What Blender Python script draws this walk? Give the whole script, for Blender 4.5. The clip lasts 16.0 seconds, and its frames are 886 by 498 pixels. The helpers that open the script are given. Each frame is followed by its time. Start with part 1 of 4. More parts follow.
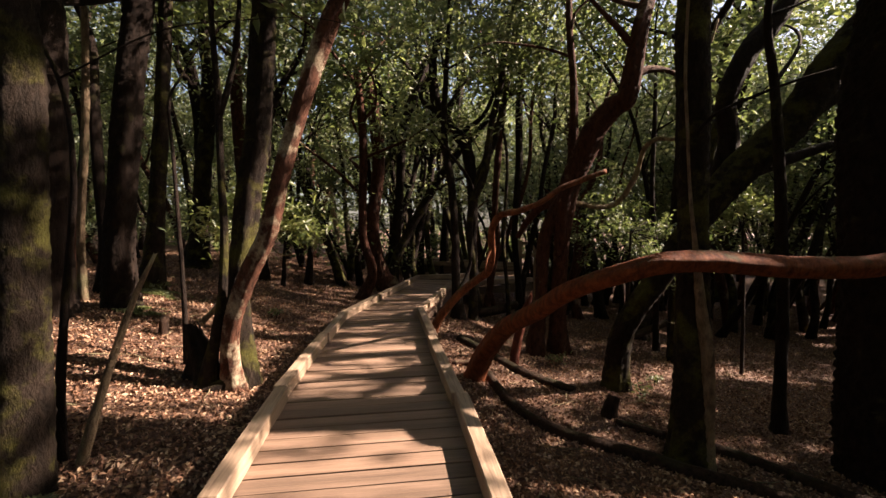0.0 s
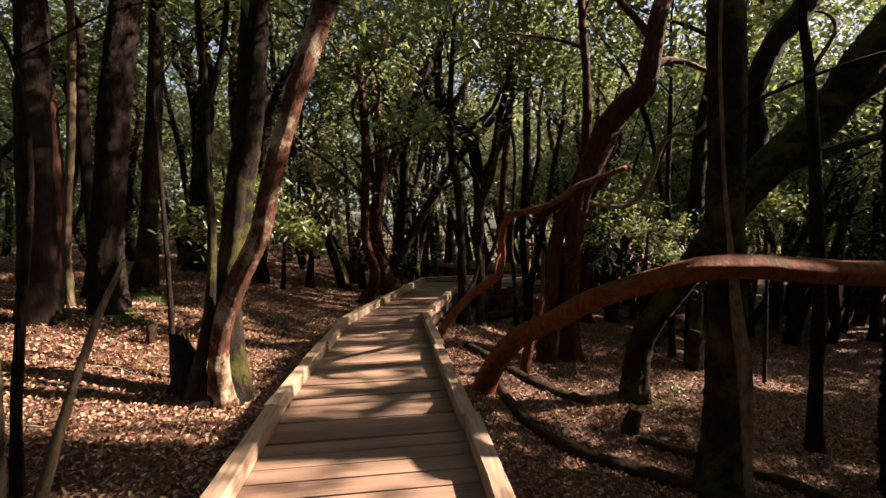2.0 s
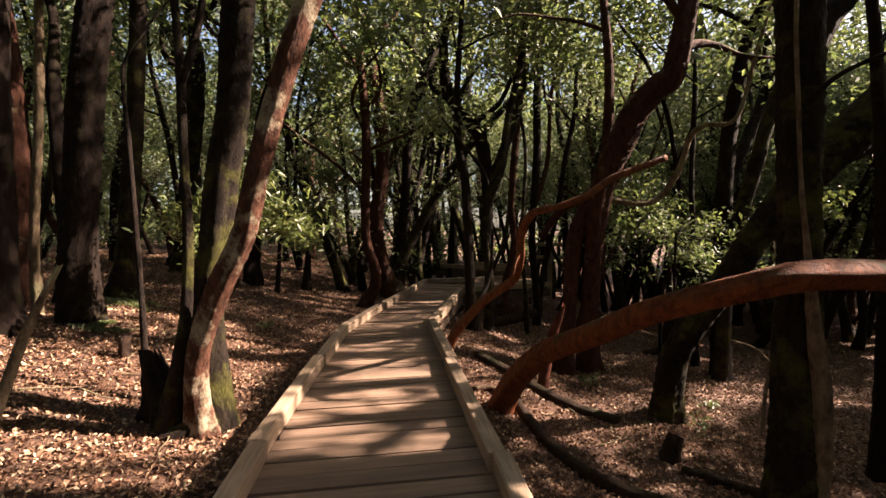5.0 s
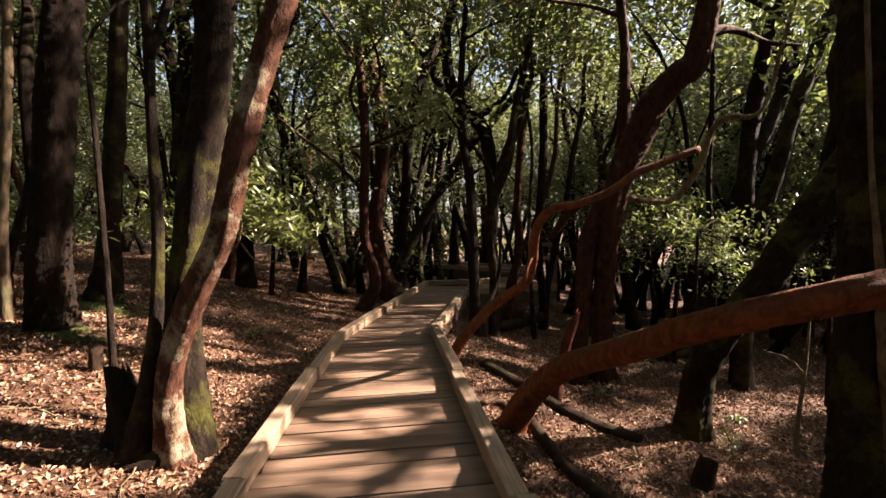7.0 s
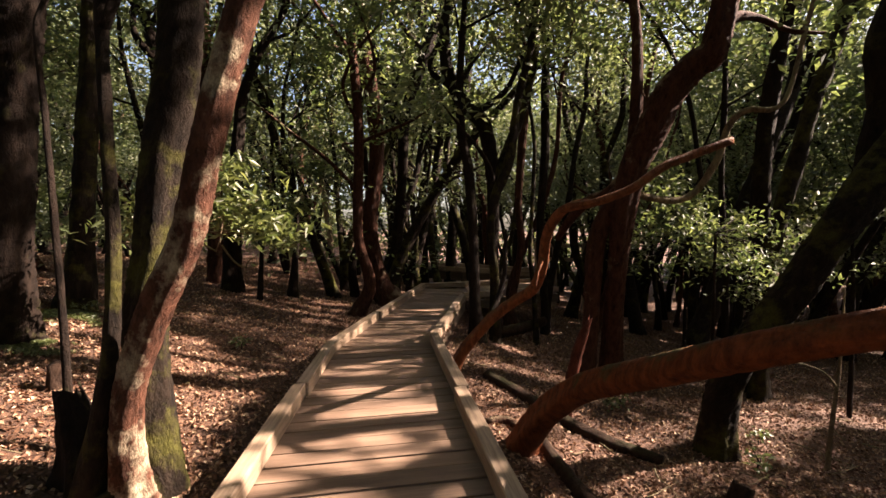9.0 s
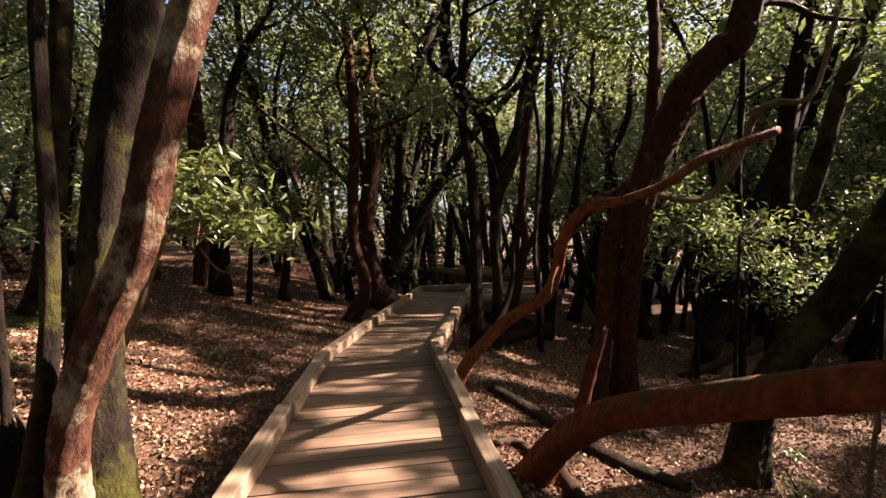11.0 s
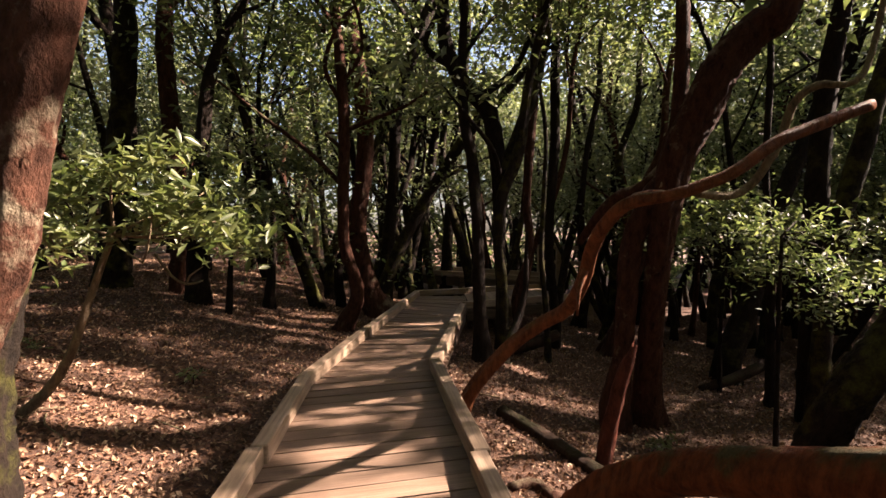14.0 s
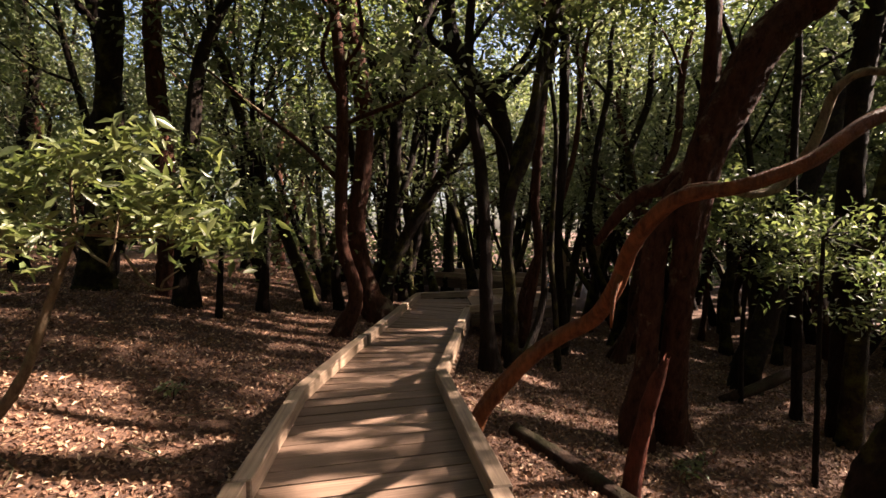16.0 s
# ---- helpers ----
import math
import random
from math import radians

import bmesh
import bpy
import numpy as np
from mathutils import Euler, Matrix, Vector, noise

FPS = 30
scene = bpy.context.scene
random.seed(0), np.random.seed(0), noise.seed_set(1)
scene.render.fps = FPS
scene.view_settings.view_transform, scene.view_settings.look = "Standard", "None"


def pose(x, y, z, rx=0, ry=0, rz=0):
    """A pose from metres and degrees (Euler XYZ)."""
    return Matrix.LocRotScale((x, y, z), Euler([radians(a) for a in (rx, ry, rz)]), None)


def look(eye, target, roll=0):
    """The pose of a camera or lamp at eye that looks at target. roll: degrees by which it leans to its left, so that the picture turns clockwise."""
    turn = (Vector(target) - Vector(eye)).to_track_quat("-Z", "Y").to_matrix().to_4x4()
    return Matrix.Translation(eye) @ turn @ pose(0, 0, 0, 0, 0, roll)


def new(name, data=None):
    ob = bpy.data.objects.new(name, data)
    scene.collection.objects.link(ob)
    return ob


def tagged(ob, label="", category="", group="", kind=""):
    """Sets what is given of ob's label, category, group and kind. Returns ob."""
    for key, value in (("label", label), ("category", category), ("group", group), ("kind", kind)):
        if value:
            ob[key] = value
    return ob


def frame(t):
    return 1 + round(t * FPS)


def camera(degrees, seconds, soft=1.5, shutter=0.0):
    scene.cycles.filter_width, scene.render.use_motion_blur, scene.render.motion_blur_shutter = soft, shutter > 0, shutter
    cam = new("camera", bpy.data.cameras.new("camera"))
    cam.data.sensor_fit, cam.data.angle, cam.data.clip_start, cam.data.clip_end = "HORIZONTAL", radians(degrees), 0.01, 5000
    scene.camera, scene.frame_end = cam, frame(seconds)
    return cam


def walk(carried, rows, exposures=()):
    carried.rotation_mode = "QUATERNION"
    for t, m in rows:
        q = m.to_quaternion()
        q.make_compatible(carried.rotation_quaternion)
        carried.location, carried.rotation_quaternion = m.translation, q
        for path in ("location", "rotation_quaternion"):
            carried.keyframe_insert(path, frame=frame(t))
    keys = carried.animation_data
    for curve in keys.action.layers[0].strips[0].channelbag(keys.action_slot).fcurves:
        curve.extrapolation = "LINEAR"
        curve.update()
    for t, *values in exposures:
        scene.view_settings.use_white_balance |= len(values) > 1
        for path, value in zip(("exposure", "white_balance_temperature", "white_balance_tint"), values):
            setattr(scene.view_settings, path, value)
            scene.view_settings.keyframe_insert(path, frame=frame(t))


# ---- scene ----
cam = camera(85.3, 16.0)
METRES, EYE, TILT, LEAN, TURN = 3.73, 1.5, -2.4, 0.0, 0.0
ROWS = [
    (0.0, 0.0, 0.0, 0.0, 0.0, 0.0, -0.0),
    (0.5, -0.0024, 0.0279, 0.0011, 0.15, 0.04, 0.04),
    (1.0, -0.0046, 0.0588, 0.0042, 0.33, -0.1, 0.04),
    (1.5, -0.0058, 0.0839, 0.0066, 0.42, -0.02, 0.11),
    (2.0, -0.0099, 0.1114, 0.0068, 0.45, 0.08, 0.08),
    (2.5, -0.0171, 0.1403, 0.006, 0.46, 0.01, -0.02),
    (3.0, -0.0281, 0.1727, 0.0091, 0.46, -0.1, -0.08),
    (3.5, -0.0365, 0.2001, 0.0118, 0.42, -0.13, -0.03),
    (4.0, -0.0442, 0.2297, 0.0119, 0.29, -0.04, -0.02),
    (6.5, -0.0628, 0.3854, 0.014, 0.22, 0.04, 0.01),
    (7.0, -0.0704, 0.42, 0.0157, 0.16, 0.03, -0.03),
    (7.5, -0.0782, 0.4506, 0.0197, 0.05, -0.02, -0.08),
    (8.0, -0.0834, 0.4796, 0.0229, -0.14, 0.06, -0.0),
    (8.5, -0.0877, 0.5095, 0.0222, -0.35, 0.09, 0.01),
    (9.0, -0.0889, 0.5444, 0.0223, -0.5, 0.07, 0.05),
    (11.5, -0.1114, 0.7042, 0.0332, -1.05, 0.09, -0.08),
    (12.0, -0.119, 0.7358, 0.036, -1.18, 0.08, -0.04),
    (12.5, -0.1241, 0.7634, 0.0358, -1.31, 0.07, -0.01),
    (13.0, -0.1242, 0.7954, 0.0363, -1.39, 0.16, 0.07),
    (13.5, -0.1221, 0.828, 0.038, -1.5, 0.22, 0.15),
    (14.0, -0.121, 0.8613, 0.0405, -1.61, 0.12, 0.2),
    (14.5, -0.1231, 0.8884, 0.0404, -1.64, 0.18, 0.2),
    (15.0, -0.1285, 0.9198, 0.0369, -1.67, 0.23, 0.11),
    (15.5, -0.1351, 0.9511, 0.0379, -1.76, 0.21, 0.06),
    (16.0, -0.142, 0.9833, 0.0425, -1.84, 0.19, 0.01),
]
walk(cam, [(t, pose(0, 0, EYE, TILT, LEAN, TURN) @ pose(METRES * x, METRES * y, METRES * z, 90 + pitch, roll, yaw)) for t, x, y, z, yaw, pitch, roll in ROWS],
     exposures=[(0.0, 2.36, 6750, 22), (7.0, 2.7, 6750, 22), (16.0, 2.7, 6700, 23)])

# ---- sky, sun and exposure ----
SUN_EL, SUN_AZ = 36.0, 11.0     # degrees: height, and turn from +x towards +y
sun_dir = Vector((math.cos(radians(SUN_EL)) * math.cos(radians(SUN_AZ)),
                  math.cos(radians(SUN_EL)) * math.sin(radians(SUN_AZ)), math.sin(radians(SUN_EL))))
world = bpy.data.worlds.new("sky")
scene.world = world
world.use_nodes = True
wt = world.node_tree
sky = wt.nodes.new("ShaderNodeTexSky")
sky.sky_type, sky.sun_disc = "NISHITA", False
sky.sun_elevation, sky.sun_rotation = radians(SUN_EL), radians(90 - SUN_AZ)
sky.dust_density = 3.0
wt.nodes["Background"].inputs["Strength"].default_value = 0.05
wt.links.new(sky.outputs[0], wt.nodes["Background"].inputs["Color"])
sun = new("sun", bpy.data.lights.new("sun", "SUN"))
sun.data.energy, sun.data.angle, sun.data.color = 5.0, radians(0.9), (1.0, 0.86, 0.69)
sun.matrix_world = look(sun_dir * 60, (0, 0, 0))


# ---- materials ----
def node_mat(name):
    m = bpy.data.materials.new(name)
    m.use_nodes = True
    nt = m.node_tree
    return m, nt, nt.nodes["Principled BSDF"]


def noise_node(nt, scale, detail=6.0, rough=0.6, stretch=None, obj=True):
    n = nt.nodes.new("ShaderNodeTexNoise")
    n.inputs["Scale"].default_value, n.inputs["Detail"].default_value, n.inputs["Roughness"].default_value = scale, detail, rough
    tc = nt.nodes.new("ShaderNodeTexCoord")
    mp = nt.nodes.new("ShaderNodeMapping")
    if stretch:
        mp.inputs["Scale"].default_value = stretch
    nt.links.new(tc.outputs["Object"], mp.inputs["Vector"])
    nt.links.new(mp.outputs[0], n.inputs["Vector"])
    return n, mp


def ramp(nt, src, stops):
    r = nt.nodes.new("ShaderNodeValToRGB")
    el = r.color_ramp.elements
    while len(el) < len(stops):
        el.new(0.5)
    for e, (p, c) in zip(el, stops):
        e.position, e.color = p, (*c, 1)
    nt.links.new(src, r.inputs[0])
    return r


def mix(nt, fac, a, b, mode="MIX"):
    m = nt.nodes.new("ShaderNodeMix")
    m.data_type, m.blend_type = "RGBA", mode
    for sock, v in ((m.inputs[0], fac), (m.inputs[6], a), (m.inputs[7], b)):
        if hasattr(v, "is_linked"):
            nt.links.new(v, sock)
        else:
            sock.default_value = v
    return m.outputs[2]


def bump(nt, bsdf, height, strength, dist):
    b = nt.nodes.new("ShaderNodeBump")
    b.inputs["Strength"].default_value, b.inputs["Distance"].default_value = strength, dist
    nt.links.new(height, b.inputs["Height"])
    nt.links.new(b.outputs[0], bsdf.inputs["Normal"])


def bark(name, dark, light, moss, moss_from, rough=0.85):
    m, nt, p = node_mat(name)
    n1, _ = noise_node(nt, 17, 8, 0.7, (1, 1, 0.42))
    n2, _ = noise_node(nt, 3.4, 7, 0.68)
    n3, _ = noise_node(nt, 75, 4, 0.7, (1, 1, 0.6))
    c = ramp(nt, n1.outputs[0], [(0.3, dark), (0.62, light)]).outputs[0]
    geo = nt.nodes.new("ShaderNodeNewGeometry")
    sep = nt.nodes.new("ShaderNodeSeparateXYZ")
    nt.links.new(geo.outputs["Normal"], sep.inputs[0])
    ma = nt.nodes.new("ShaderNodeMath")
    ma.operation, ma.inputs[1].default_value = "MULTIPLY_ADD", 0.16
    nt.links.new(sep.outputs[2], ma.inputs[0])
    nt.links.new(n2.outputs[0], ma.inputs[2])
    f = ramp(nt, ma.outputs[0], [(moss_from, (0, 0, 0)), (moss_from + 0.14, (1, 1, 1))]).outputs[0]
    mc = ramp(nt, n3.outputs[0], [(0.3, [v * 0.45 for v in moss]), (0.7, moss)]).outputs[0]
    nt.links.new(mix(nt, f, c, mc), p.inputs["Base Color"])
    p.inputs["Roughness"].default_value = rough
    p.inputs["Specular IOR Level"].default_value = 0.12
    add = nt.nodes.new("ShaderNodeMath")
    add.operation, add.inputs[1].default_value = "MULTIPLY_ADD", 0.45
    nt.links.new(n3.outputs[0], add.inputs[0])
    nt.links.new(n1.outputs[0], add.inputs[2])
    bump(nt, p, add.outputs[0], 1.0, 0.035)
    return m


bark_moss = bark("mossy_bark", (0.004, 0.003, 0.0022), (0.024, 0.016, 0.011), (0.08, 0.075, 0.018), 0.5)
bark_red = bark("red_brown_bark", (0.009, 0.0035, 0.0025), (0.075, 0.03, 0.018), (0.26, 0.2, 0.13), 0.6)
bark_orange = bark("orange_brown_bark", (0.05, 0.014, 0.006), (0.21, 0.075, 0.03), (0.16, 0.12, 0.05), 0.60, 0.6)
bark_rust = bark("rust_red_bark", (0.04, 0.011, 0.005), (0.21, 0.06, 0.021), (0.09, 0.075, 0.03), 0.62, 0.7)
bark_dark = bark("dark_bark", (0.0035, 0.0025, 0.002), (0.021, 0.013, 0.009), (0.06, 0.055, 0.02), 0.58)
# red bark's lichen, paler and wider so the colour also carries sunlight
bark_sunny = bark("sunlit_lichen_red_bark", (0.012, 0.005, 0.003), (0.12, 0.052, 0.032), (0.5, 0.42, 0.29), 0.5)
bark_pale = bark("pale_lichened_bark", (0.04, 0.026, 0.018), (0.22, 0.16, 0.10), (0.24, 0.21, 0.12), 0.52)


def leaf_mat(name, dark, light, glow, rough=0.6):
    m, nt, p = node_mat(name)
    geo = nt.nodes.new("ShaderNodeNewGeometry")
    c = ramp(nt, geo.outputs["Random Per Island"], [(0.0, dark), (0.55, [(a + b) / 2 for a, b in zip(dark, light)]), (1.0, light)]).outputs[0]
    nt.links.new(c, p.inputs["Base Color"])
    p.inputs["Roughness"].default_value = rough
    tr = nt.nodes.new("ShaderNodeBsdfTranslucent")
    nt.links.new(mix(nt, 1.0, c, (*glow, 1), "MULTIPLY"), tr.inputs["Color"])
    ad = nt.nodes.new("ShaderNodeAddShader")
    nt.links.new(p.outputs[0], ad.inputs[0])
    nt.links.new(tr.outputs[0], ad.inputs[1])
    nt.links.new(ad.outputs[0], nt.nodes["Material Output"].inputs["Surface"])
    return m


leaf_green = leaf_mat("laurel_leaves", (0.022, 0.036, 0.013), (0.085, 0.1, 0.04), (1.35, 1.35, 1.0))
leaf_heath = leaf_mat("heath_foliage", (0.03, 0.04, 0.018), (0.105, 0.115, 0.06), (1.6, 1.6, 1.35), 0.6)
leaf_young = leaf_mat("young_leaves", (0.04, 0.058, 0.018), (0.095, 0.106, 0.04), (1.0, 1.0, 0.75), 0.4)


def litter_mat():
    m, nt, p = node_mat("fallen_leaves")
    geo = nt.nodes.new("ShaderNodeNewGeometry")
    c = ramp(nt, geo.outputs["Random Per Island"], [(0.0, (0.09, 0.042, 0.025)), (0.4, (0.185, 0.1, 0.06)), (0.78, (0.33, 0.21, 0.135)), (1.0, (0.52, 0.4, 0.28))]).outputs[0]
    n, _ = noise_node(nt, 0.7, 3)
    c2 = mix(nt, 1.0, c, ramp(nt, n.outputs[0], [(0.3, (0.7, 0.66, 0.64)), (0.7, (1.15, 1.1, 1.05))]).outputs[0], "MULTIPLY")
    nt.links.new(c2, p.inputs["Base Color"])
    p.inputs["Roughness"].default_value = 0.7
    p.inputs["Specular IOR Level"].default_value = 0.25
    return m


litter_brown = litter_mat()


def ground_mat():
    m, nt, p = node_mat("forest_soil")
    n1, _ = noise_node(nt, 26, 8, 0.7)
    n2, _ = noise_node(nt, 0.5, 4)
    c = ramp(nt, n1.outputs[0], [(0.32, (0.028, 0.012, 0.007)), (0.5, (0.1, 0.047, 0.026)), (0.68, (0.2, 0.108, 0.062))]).outputs[0]
    c2 = mix(nt, 1.0, c, ramp(nt, n2.outputs[0], [(0.3, (0.65, 0.62, 0.6)), (0.7, (1.1, 1.05, 1.0))]).outputs[0], "MULTIPLY")
    nt.links.new(c2, p.inputs["Base Color"])
    p.inputs["Roughness"].default_value = 0.9
    bump(nt, p, n1.outputs[0], 1.0, 0.05)
    return m


soil = ground_mat()


def wood_mat(name, dark, light):
    m, nt, p = node_mat(name)
    n1, mp = noise_node(nt, 5, 8, 0.65, (0.5, 9, 9))
    oi = nt.nodes.new("ShaderNodeObjectInfo")
    cb = nt.nodes.new("ShaderNodeCombineXYZ")
    mul = nt.nodes.new("ShaderNodeMath")
    mul.operation, mul.inputs[1].default_value = "MULTIPLY", 37.0
    nt.links.new(oi.outputs["Random"], mul.inputs[0])
    for k in range(3):
        nt.links.new(mul.outputs[0], cb.inputs[k])
    nt.links.new(cb.outputs[0], mp.inputs["Location"])
    n2, mp2 = noise_node(nt, 1.3, 5, 0.6)
    nt.links.new(cb.outputs[0], mp2.inputs["Location"])
    c = ramp(nt, n1.outputs[0], [(0.3, dark), (0.66, light)]).outputs[0]
    st = ramp(nt, n2.outputs[0], [(0.33, (0.6, 0.57, 0.53)), (0.62, (1.05, 1.02, 1.0))]).outputs[0]
    c = mix(nt, 1.0, c, st, "MULTIPLY")
    tint = ramp(nt, oi.outputs["Random"], [(0.0, (0.78, 0.76, 0.74)), (1.0, (1.12, 1.08, 1.04))]).outputs[0]
    nt.links.new(mix(nt, 1.0, c, tint, "MULTIPLY"), p.inputs["Base Color"])
    p.inputs["Roughness"].default_value = 0.62
    bump(nt, p, n1.outputs[0], 0.5, 0.006)
    return m


plank_wood = wood_mat("weathered_plank_wood", (0.095, 0.061, 0.043), (0.29, 0.2, 0.145))
kerb_wood = wood_mat("kerb_beam_wood", (0.21, 0.15, 0.105), (0.45, 0.35, 0.26))
frame_wood = wood_mat("dark_frame_wood", (0.05, 0.034, 0.024), (0.14, 0.095, 0.065))
deadwood = bark("dead_wood", (0.012, 0.007, 0.005), (0.045, 0.026, 0.017), (0.05, 0.045, 0.022), 0.62)
rotten = bark("broken_red_wood", (0.03, 0.009, 0.006), (0.12, 0.036, 0.022), (0.08, 0.055, 0.03), 0.66)


# ---- shape helpers ----
def link_mesh(name, verts, faces, material, parent=None, smooth=True):
    me = bpy.data.meshes.new(name)
    me.from_pydata(verts, [], faces)
    me.materials.append(material)
    me.polygons.foreach_set("use_smooth", [smooth] * len(me.polygons))
    ob = new(name, me)
    if parent is not None:
        ob.parent = parent
    return ob


def part(name, bm, material, parent, label=""):
    me = bpy.data.meshes.new(name)
    bm.to_mesh(me)
    bm.free()
    me.materials.append(material)
    ob = new(name, me)
    ob.parent = parent
    return tagged(ob, label)


GX = (-60, -20, -10, -6, -4.6, -3.5, -3, -2.5, -1.9, -0.5, 0.5, 1, 1.6, 2.2, 3, 5, 6.3, 9, 20, 60)
GZ = (1, 0.8, 0.65, 0.55, 0.39, 0.18, 0.06, -0.05, -0.15, -0.3, -0.45, -0.6, -0.74, -0.78, -0.88, -1.1, -1.3, -1.35, -1.4, -1.3)


def ground_z(x, y):
    """Height of the forest floor; works on numbers and on arrays."""
    base = np.interp(x, GX, GZ)
    wave = 0.025 * np.sin(1.7 * x + 0.6 * y) * np.sin(1.3 * y - 0.5 * x) + 0.012 * np.sin(4.1 * x - 1.3) * np.sin(3.7 * y + 0.4)
    return base + wave


def spine_curve(pts, step):
    """Smooth curve through control points of x, y, z, radius."""
    p = np.array(pts, float)
    p = np.vstack([2 * p[0] - p[1], p, 2 * p[-1] - p[-2]])
    out = []
    for i in range(1, len(p) - 2):
        a, b, c, d = p[i - 1:i + 3]
        n = max(2, int(np.linalg.norm(c[:3] - b[:3]) / step))
        for k in range(n):
            t = k / n
            out.append(0.5 * (2 * b + (c - a) * t + (2 * a - 5 * b + 4 * c - d) * t * t + (3 * b - a - 3 * c + d) * t ** 3))
    out.append(p[-2])
    out = np.array(out)
    out[:, 3] = np.maximum(out[:, 3], 0.004)
    return out


def tube(pts, sides, rng, step=0.12, rough=0.10, flare=0.0, jag=0.0, crust=0.0):
    """Verts and faces of a knotty tapered stem along pts."""
    c = spine_curve(pts, step)
    n = len(c)
    tang = np.gradient(c[:, :3], axis=0)
    tang /= np.linalg.norm(tang, axis=1)[:, None] + 1e-9
    ref = np.array((0.31, 0.95, 0.07)) if abs(tang[0][2]) > 0.6 else np.array((0.0, 0.1, 1.0))
    ang = np.linspace(0, 2 * np.pi, sides, endpoint=False)
    lobes = [(k, rng.uniform(0, 6.28), rng.uniform(0.3, 1.0), rng.uniform(-1.5, 1.5)) for k in (2, 3, 5)]
    verts = []
    s = np.concatenate([[0], np.cumsum(np.linalg.norm(np.diff(c[:, :3], axis=0), axis=1))])
    for i in range(n):
        u = np.cross(ref, tang[i])
        u /= np.linalg.norm(u) + 1e-9
        v = np.cross(tang[i], u)
        r = np.ones(sides)
        for k, ph, am, tw in lobes:
            r += rough * am * np.sin(k * ang + ph + tw * s[i] * 1.5) * (0.6 + 0.4 * np.sin(2.3 * s[i] + ph * 2))
        r += (crust if crust else rough * 0.5) * rng.standard_normal(sides)
        if flare and s[i] < 0.7:
            r += flare * (1 - s[i] / 0.7) ** 2.5 * (1 + 0.8 * np.sin(5 * ang + lobes[0][1]))
        rad = c[i, 3] * r
        ring = c[i, :3] + np.outer(rad * np.cos(ang), u) + np.outer(rad * np.sin(ang), v)
        if jag and i == n - 1:
            ring += np.outer(rng.uniform(-0.2, 1, sides) * jag, tang[i])
        verts.extend(ring.tolist())
    faces = [(i * sides + j, i * sides + (j + 1) % sides, (i + 1) * sides + (j + 1) % sides, (i + 1) * sides + j) for i in range(n - 1) for j in range(sides)]
    faces.append(tuple(range(sides))[::-1])
    faces.append(tuple((n - 1) * sides + j for j in range(sides)))
    return verts, faces


def joined(pieces):
    verts, faces = [], []
    for v, f in pieces:
        o = len(verts)
        verts.extend(v)
        faces.extend(tuple(i + o for i in q) for q in f)
    return verts, faces


# Gaps in the canopy: where the sun gets down to the floor
grain = np.random.default_rng(11).random((64, 64))


def value_noise(u, v):
    iu, iv = np.floor(u).astype(int), np.floor(v).astype(int)
    fu, fv = u - iu, v - iv
    fu, fv = fu * fu * (3 - 2 * fu), fv * fv * (3 - 2 * fv)
    g = lambda a, b: grain[a % 64, b % 64]
    return (g(iu, iv) * (1 - fu) + g(iu + 1, iv) * fu) * (1 - fv) + (g(iu, iv + 1) * (1 - fu) + g(iu + 1, iv + 1) * fu) * fv


# bright flecks on the walk and on the glade beside it: u, v, half lengths
FLECKS_WALK = ((-0.4, 3.4, 0.26, 0.1), (-1.08, 3.42, 0.2, 0.12), (-0.32, 3.85, 0.14, 0.06), (-1.06, 4.59, 0.33, 0.11), (-0.75, 5.06, 0.3, 0.1), (-0.92, 5.4, 0.3, 0.1), (-0.8, 5.97, 0.5, 0.2),
               (-1.0, 6.42, 0.42, 0.09), (-1.35, 7.1, 0.45, 0.12), (-1.2, 7.55, 0.4, 0.1), (-1.06, 2.81, 0.3, 0.14), (-0.31, 2.78, 0.27, 0.08), (-1.45, 4.9, 0.25, 0.3), (-0.3, 10.9, 0.5, 0.08))
FLECKS_GLADE = ((-3.9, 5.55, 1.1, 0.42), (-2.75, 4.66, 0.95, 0.32), (-2.9, 4.15, 0.8, 0.2), (-2.5, 7.15, 0.55, 0.25), (-4.3, 7.4, 0.7, 0.25), (-3.2, 6.4, 0.6, 0.2), (-2.7, 5.95, 0.5, 0.16), (-3.7, 4.7, 1.6, 0.14),
                (-3.6, 7.7, 0.5, 0.16), (-4.9, 6.6, 0.8, 0.25), (-2.9, 3.4, 0.5, 0.16), (8.6, 19.8, 1.8, 0.7),
                (9.35, 20.11, 0.7, 0.3), (4.82, 12.89, 0.35, 0.1), (0.94, 10.22, 0.3, 0.1), (3.86, 8.18, 0.3, 0.12), (5.35, 8.48, 0.4, 0.16), (4.19, 8.24, 0.35, 0.15), (5.69, 8.77, 0.5, 0.12))


# gaps above the sunlit trunk: x, y, z, half width
GLEAMS = ((-2.05, 4.82, 0.0, 0.32), (-2.06, 4.8, 0.4, 0.3), (-1.95, 4.72, 0.85, 0.26), (-1.76, 4.66, 1.25, 0.2), (-1.4, 4.59, 2.4, 0.2), (-1.2, 4.57, 2.95, 0.2), (-2.0, 5.0, 1.5, 0.14), (-2.31, 2.66, 2.2, 0.13))


